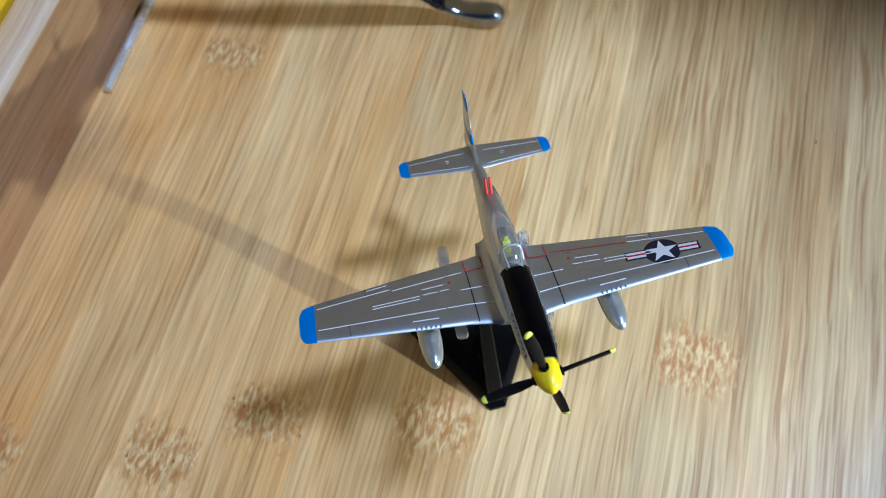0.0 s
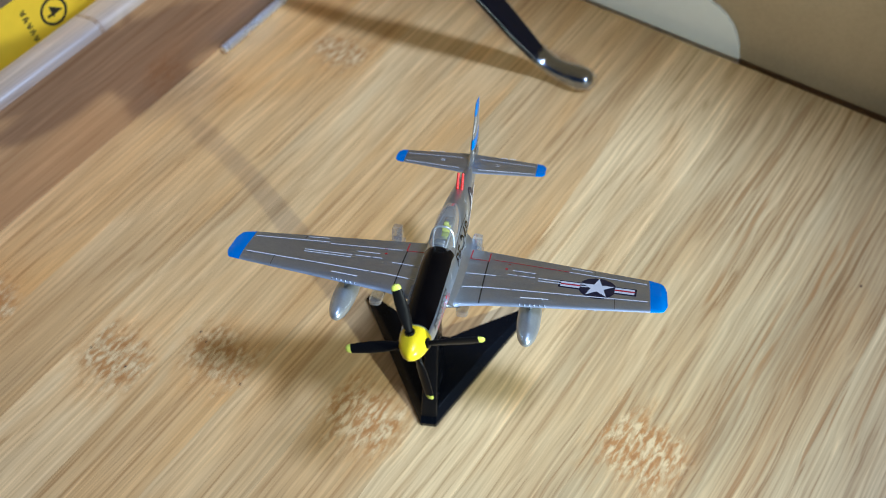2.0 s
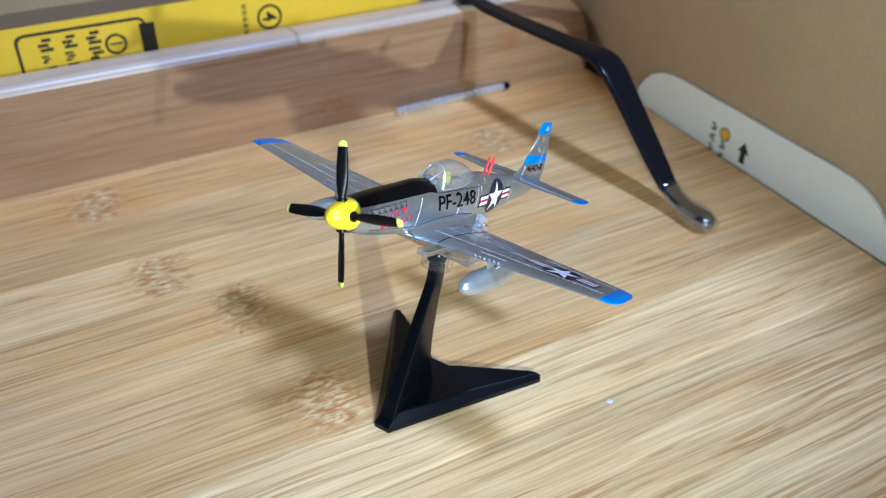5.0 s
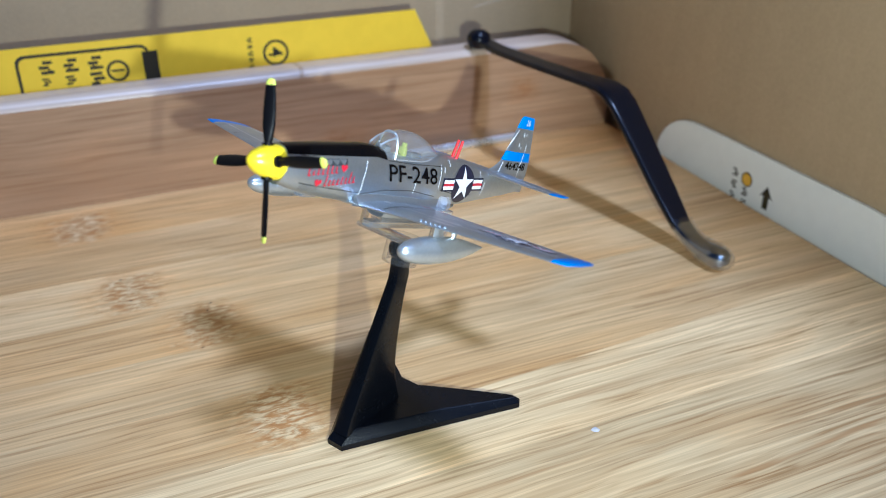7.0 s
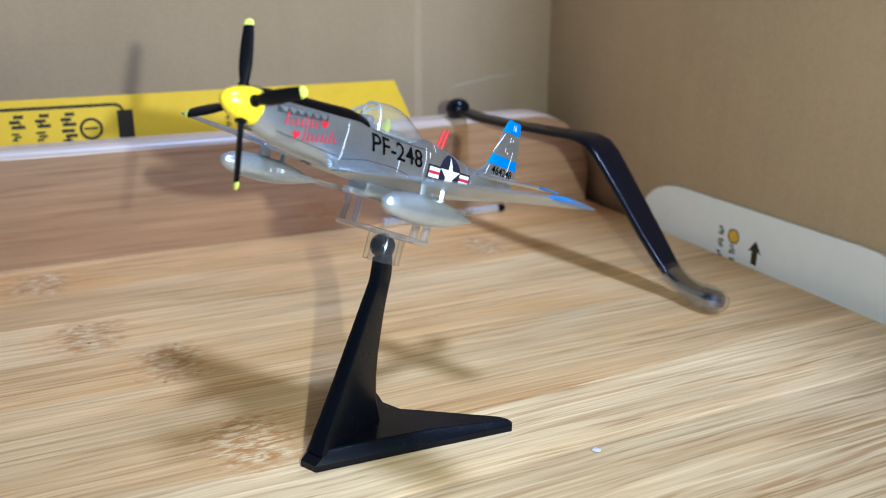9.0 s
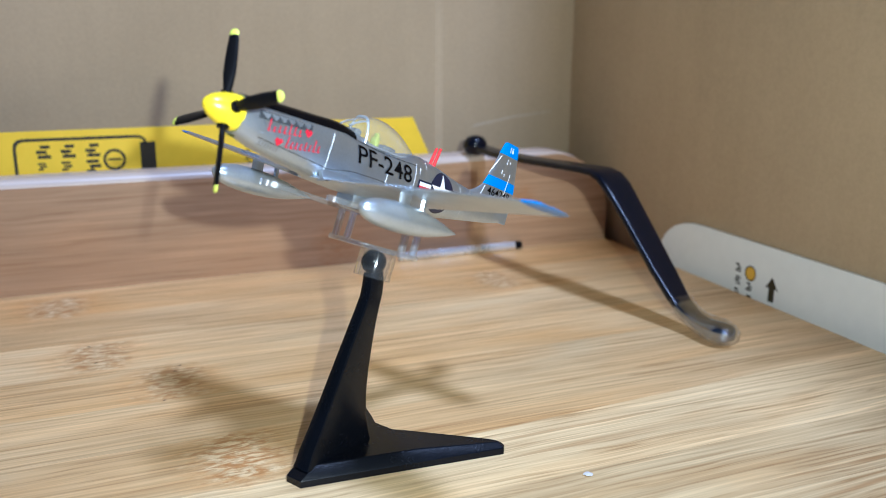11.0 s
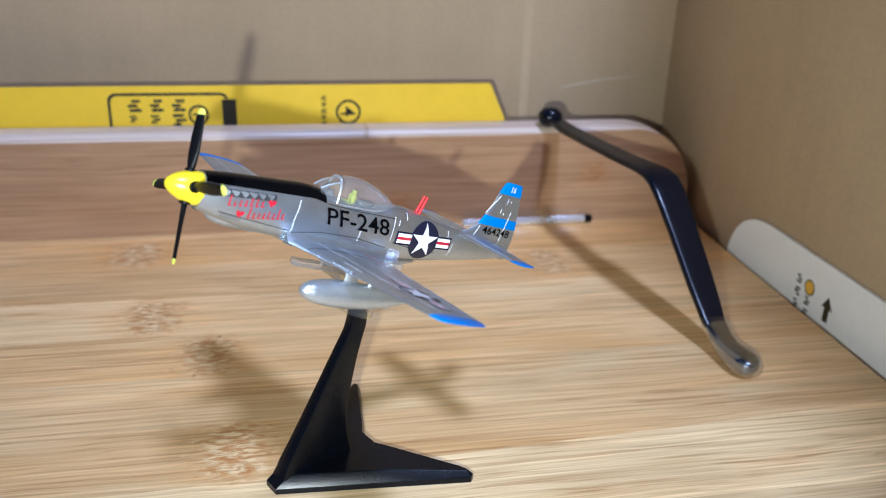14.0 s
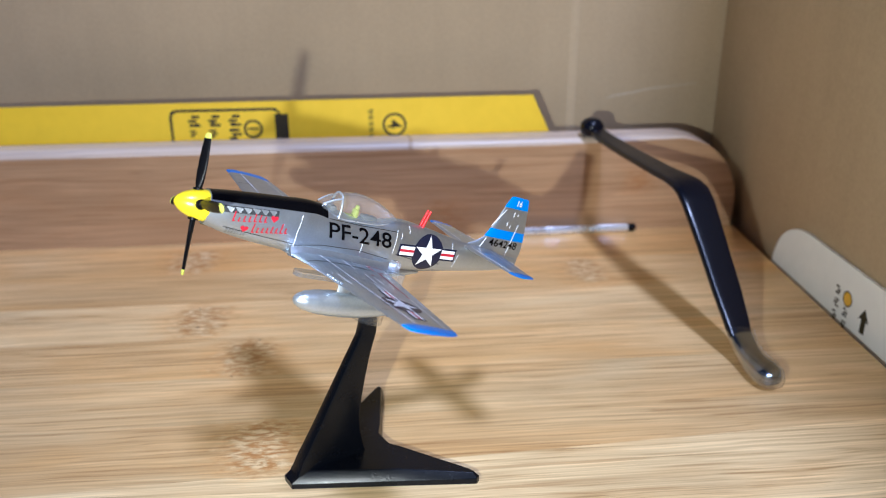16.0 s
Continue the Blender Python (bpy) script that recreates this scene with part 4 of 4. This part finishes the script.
    # exhaust stacks on their dark backing
    for sign in (-1, 1):
        bm = shapes([[(7.2, 0.30), (16.6, 1.15), (16.6, 2.15), (7.2, 1.40)]], lambda u, v: (u, -sign * side(u, v, 0.05), v), 0.5)
        part("exhaust_backing", bm, SOOT, hull, "dark grey exhaust backing", smooth=False)
    for sign in (-1, 1):
        for k in range(6):
            s = 7.5 + 1.45 * k
            z = 1.0 + 0.14 * k
            bm = bmesh.new()
            tooth = [(s, z + 0.30), (s + 1.25, z + 0.36), (s + 1.30, z + 0.16), (s + 1.02, z - 0.42), (s + 0.80, z - 0.46)]
            add_prism(bm, tooth, -0.1, 0.34, lambda u, v, w: (u, -sign * (side(u, v, 0.0) - w * (0.35 + 0.65 * (u - s) / 1.3)), v))
            part("exhaust_stack", bm, EXHAUST, hull, "bare metal exhaust stub", smooth=False)
    # canopy with its framed windscreen, cockpit and seat
    def hood(s, grow=0.0):
        top = smooth_steps([24.6, 26.2, 28.4, 31.0, 35.0, 38.5, 40.8], [4.55, 5.85, 6.9, 7.32, 6.85, 5.55, 4.3], s)
        sill = smooth_steps([24.6, 27, 32, 37, 40.8], [3.4, 2.85, 2.8, 3.0, 3.9], s)
        wide = smooth_steps([24.6, 26, 30, 35, 40.8], [1.5, 1.85, 2.15, 1.95, 0.8], s)
        return [(s, (wide + grow) * math.copysign(abs(math.cos(a)) ** 0.7, math.cos(a)), sill + (top + grow - sill) * math.sin(a) ** 0.85) for a in (math.pi * k / 20 for k in range(21))]

    bm = bmesh.new()
    add_rings(bm, [hood(28.0 + 12.8 * k / 22) for k in range(23)], closed=False)
    glass = part("canopy", bm, GLAZE, t, "clear bubble canopy")
    glass.visible_shadow = False
    bm = bmesh.new()
    add_rings(bm, [hood(24.7 + 3.2 * k / 8) for k in range(9)], closed=False)
    glass = part("windscreen", bm, GLAZE, t, "clear framed windscreen")
    glass.visible_shadow = False
    hoop = [hood(27.95, 0.08)[k] for k in range(21)]
    bm = bmesh.new()
    add_tube(bm, hoop, 0.20, 8)
    part("windscreen_frame", bm, FRAME, t)
    for k in (6, 14):
        bm = bmesh.new()
        add_tube(bm, [hood(24.75 + 3.15 * j / 8, 0.06)[k] for j in range(9)], 0.17, 8)
        part("windscreen_frame", bm, FRAME, t)
    for k in (0, 20):
        bm = bmesh.new()
        add_tube(bm, [hood(24.7 + 16.0 * j / 20, 0.05)[k] for j in range(21)], 0.14, 8)
        part("canopy_rail", bm, FRAME, t)
    bm = bmesh.new()
    add_box(bm, (31.6, -0.75, 2.6), (32.4, 0.75, 4.6), 0.25)
    add_box(bm, (31.8, -0.45, 4.4), (32.4, 0.45, 5.3), 0.2)
    add_box(bm, (29.8, -0.7, 2.6), (31.6, 0.7, 3.4), 0.25)
    part("seat", bm, SEAT, t, "lime yellow pilot seat")
    bm = bmesh.new()
    add_box(bm, (33.4, -0.9, 2.8), (36.4, 0.9, 3.9), 0.4)
    part("cockpit_shelf", bm, INTERIOR, t)
    bm = bmesh.new()
    add_box(bm, (26.2, -1.3, 3.2), (27.6, 1.3, 4.6), 0.4)
    part("instrument_hood", bm, INTERIOR, t)
    # twin red aerials
    for y in (-0.45, 0.45):
        bm = bmesh.new()
        add_tube(bm, [(46.6, y, 3.6), (46.9, y, 5.2), (47.3, y, 7.1)], [0.30, 0.27, 0.24], 10)
        part("aerial", bm, ANTENNA, t, "red stub aerial")
    # markings on the port side
    flank = lambda gap: (lambda u, v: (u, side(u, v, gap), v))
    part("fuselage_code", lettering("PF-248", 3.55, lambda u, v: flank(0.07)(26.4 + 1.36 * u - 0.30 * v, -0.60 + 1.08 * v), 0.45, 0.025), BLACK, hull, smooth=False)
    insignia(hull, lambda u, v, g: flank(g + 0.02)(u, v), 48.4, -0.40, 3.55, 2.0, 0.5)
    hearts = []
    for u, v in ((16.0, 0.75), (11.4, -1.85)):
        hearts.append([(u + 0.042 * 16 * math.sin(a) ** 3, v + 0.042 * (13 * math.cos(a) - 5 * math.cos(2 * a) - 2 * math.cos(3 * a) - math.cos(4 * a))) for a in (2 * math.pi * k / 24 for k in range(24))])
    part("heart_marking", shapes(hearts, flank(0.07), 0.4), RED, hull, smooth=False)
    script = []
    # two lines of thin upright bars, each leaning with the nose
    for u0, v0, tall in ((9.0, -0.95, "7344654"), (12.7, -2.35, "74445474")):
        for k, c in enumerate(tall):
            u, v, h = u0 + (0.88 if u0 < 10 else 0.80) * k, v0 + 0.13 * k, 0.25 * int(c)
            script.append([(u, v), (u + 0.22, v), (u + 0.32, v + h), (u + 0.10, v + h)])
            script.append([(u + 0.02, v + 0.02), (u + 0.52, v + 0.06), (u + 0.54, v + 0.22), (u + 0.04, v + 0.18)])
    part("red_script_bars", shapes(script, flank(0.07), 0.4), RED, hull, smooth=False)
    # white strips: painted glints on the flank's upright panel lines
    for run in ([(20.9, -4.0), (20.6, -1), (20.9, 2.2)], [(33.6, -2.5), (33.6, 0.2)], [(40.4, -1.5), (40.4, 2.8)], [(41.5, 1.4), (41.5, 2.4)], [(55.5, -2.6), (56.0, 0.2)], [(54.2, 0.6), (54.0, 2.2)], [(43.2, 2.6), (43.0, 3.8)]):
        part("panel_line", shapes(line_on(run, 0.11, None), flank(0.06), 0.5), GLINT, hull, smooth=False)
    for run in ([(8.0, -2.2), (14, -2.6), (20.6, -3.0)], [(41.2, -1.6), (46, -2.2), (52, -2.3)], [(20.9, -3.2), (26, -2.2), (33, -2.0), (40, -2.8)], [(26, 2.55), (33, 2.3), (40.5, 2.5)]):
        part("dark_panel_line", shapes(line_on(run, 0.10, None), flank(0.06), 0.5), DARKLINE, hull, smooth=False)
    part("nose_vent", shapes([rect(8.6 + 0.5 * i, -3.2 + 0.3 * j, 8.9 + 0.5 * i, -3.05 + 0.3 * j) for i in range(7) for j in range(3)], flank(0.06)), EXHAUST, hull, smooth=False)
    # clear cradle that carries the model on the ball of the stand
    cradle = thing("clear_cradle", q, "clear plastic cradle clipping the model to the ball of its stand", "bracket")
    ball = q.inverted() @ Vector((52.1 * MM + 18.3 * MM * math.cos(radians(28)), 12.9 * MM + 18.3 * MM * math.sin(radians(28)), 35.1 * MM)) / MM
    made = []
    bm = bmesh.new()
    prof = [(-2.7, 2.45), (-2.7, 3.25), (1.6, 3.25), (2.6, 3.0), (2.6, 2.5), (1.2, 2.45)]
    ringset = [[ball + Vector((0.5 + r * math.cos(a), r * math.sin(a), s)) for a in (2 * math.pi * k / 28 for k in range(28))] for s, r in prof + prof[:1]]
    add_rings(bm, ringset, cap=False)
    made.append(part("socket", bm, SOCKET, cradle))
    zb = ball.z + 1.95
    mid = 3.3
    bm = bmesh.new()
    add_box(bm, (39.0, mid - 9.0, zb), (43.4, mid + 8.6, zb + 0.9), 0.2)
    made.append(part("cross_beam", bm, CRADLE, cradle))
    for y in (mid - 8.2, mid + 7.7):
        for s in (39.7, 42.6):
            bm = bmesh.new()
            add_tube(bm, [(s, y, zb + 0.9), (s, y, zb + 3.0), (s, y, -4.6)], 0.66, 12)
            made.append(part("post", bm, CRADLE, cradle))
        bm = bmesh.new()
        add_prism(bm, rounded([(21.4, -1.1), (21.4, 1.1), (43.2, 1.1), (43.2, -1.1)], [1.0, 1.0, 0.3, 0.3]), -7.6, -6.7, lambda u, v, w: (u, y + v, w))
        made.append(part("arm", bm, CRADLE, cradle))
        bm = bmesh.new()
        add_prism(bm, rounded([(-1.0, -6.7), (-1.0, -2.2), (1.0, -2.2), (1.0, -6.7)], [0, 0.8, 0.8, 0]), 39.9, 41.0, lambda u, v, w: (w, y + u, v))
        made.append(part("prong", bm, CRADLE, cradle))
    for ob in made:
        ob.visible_shadow = False


aeroplane()
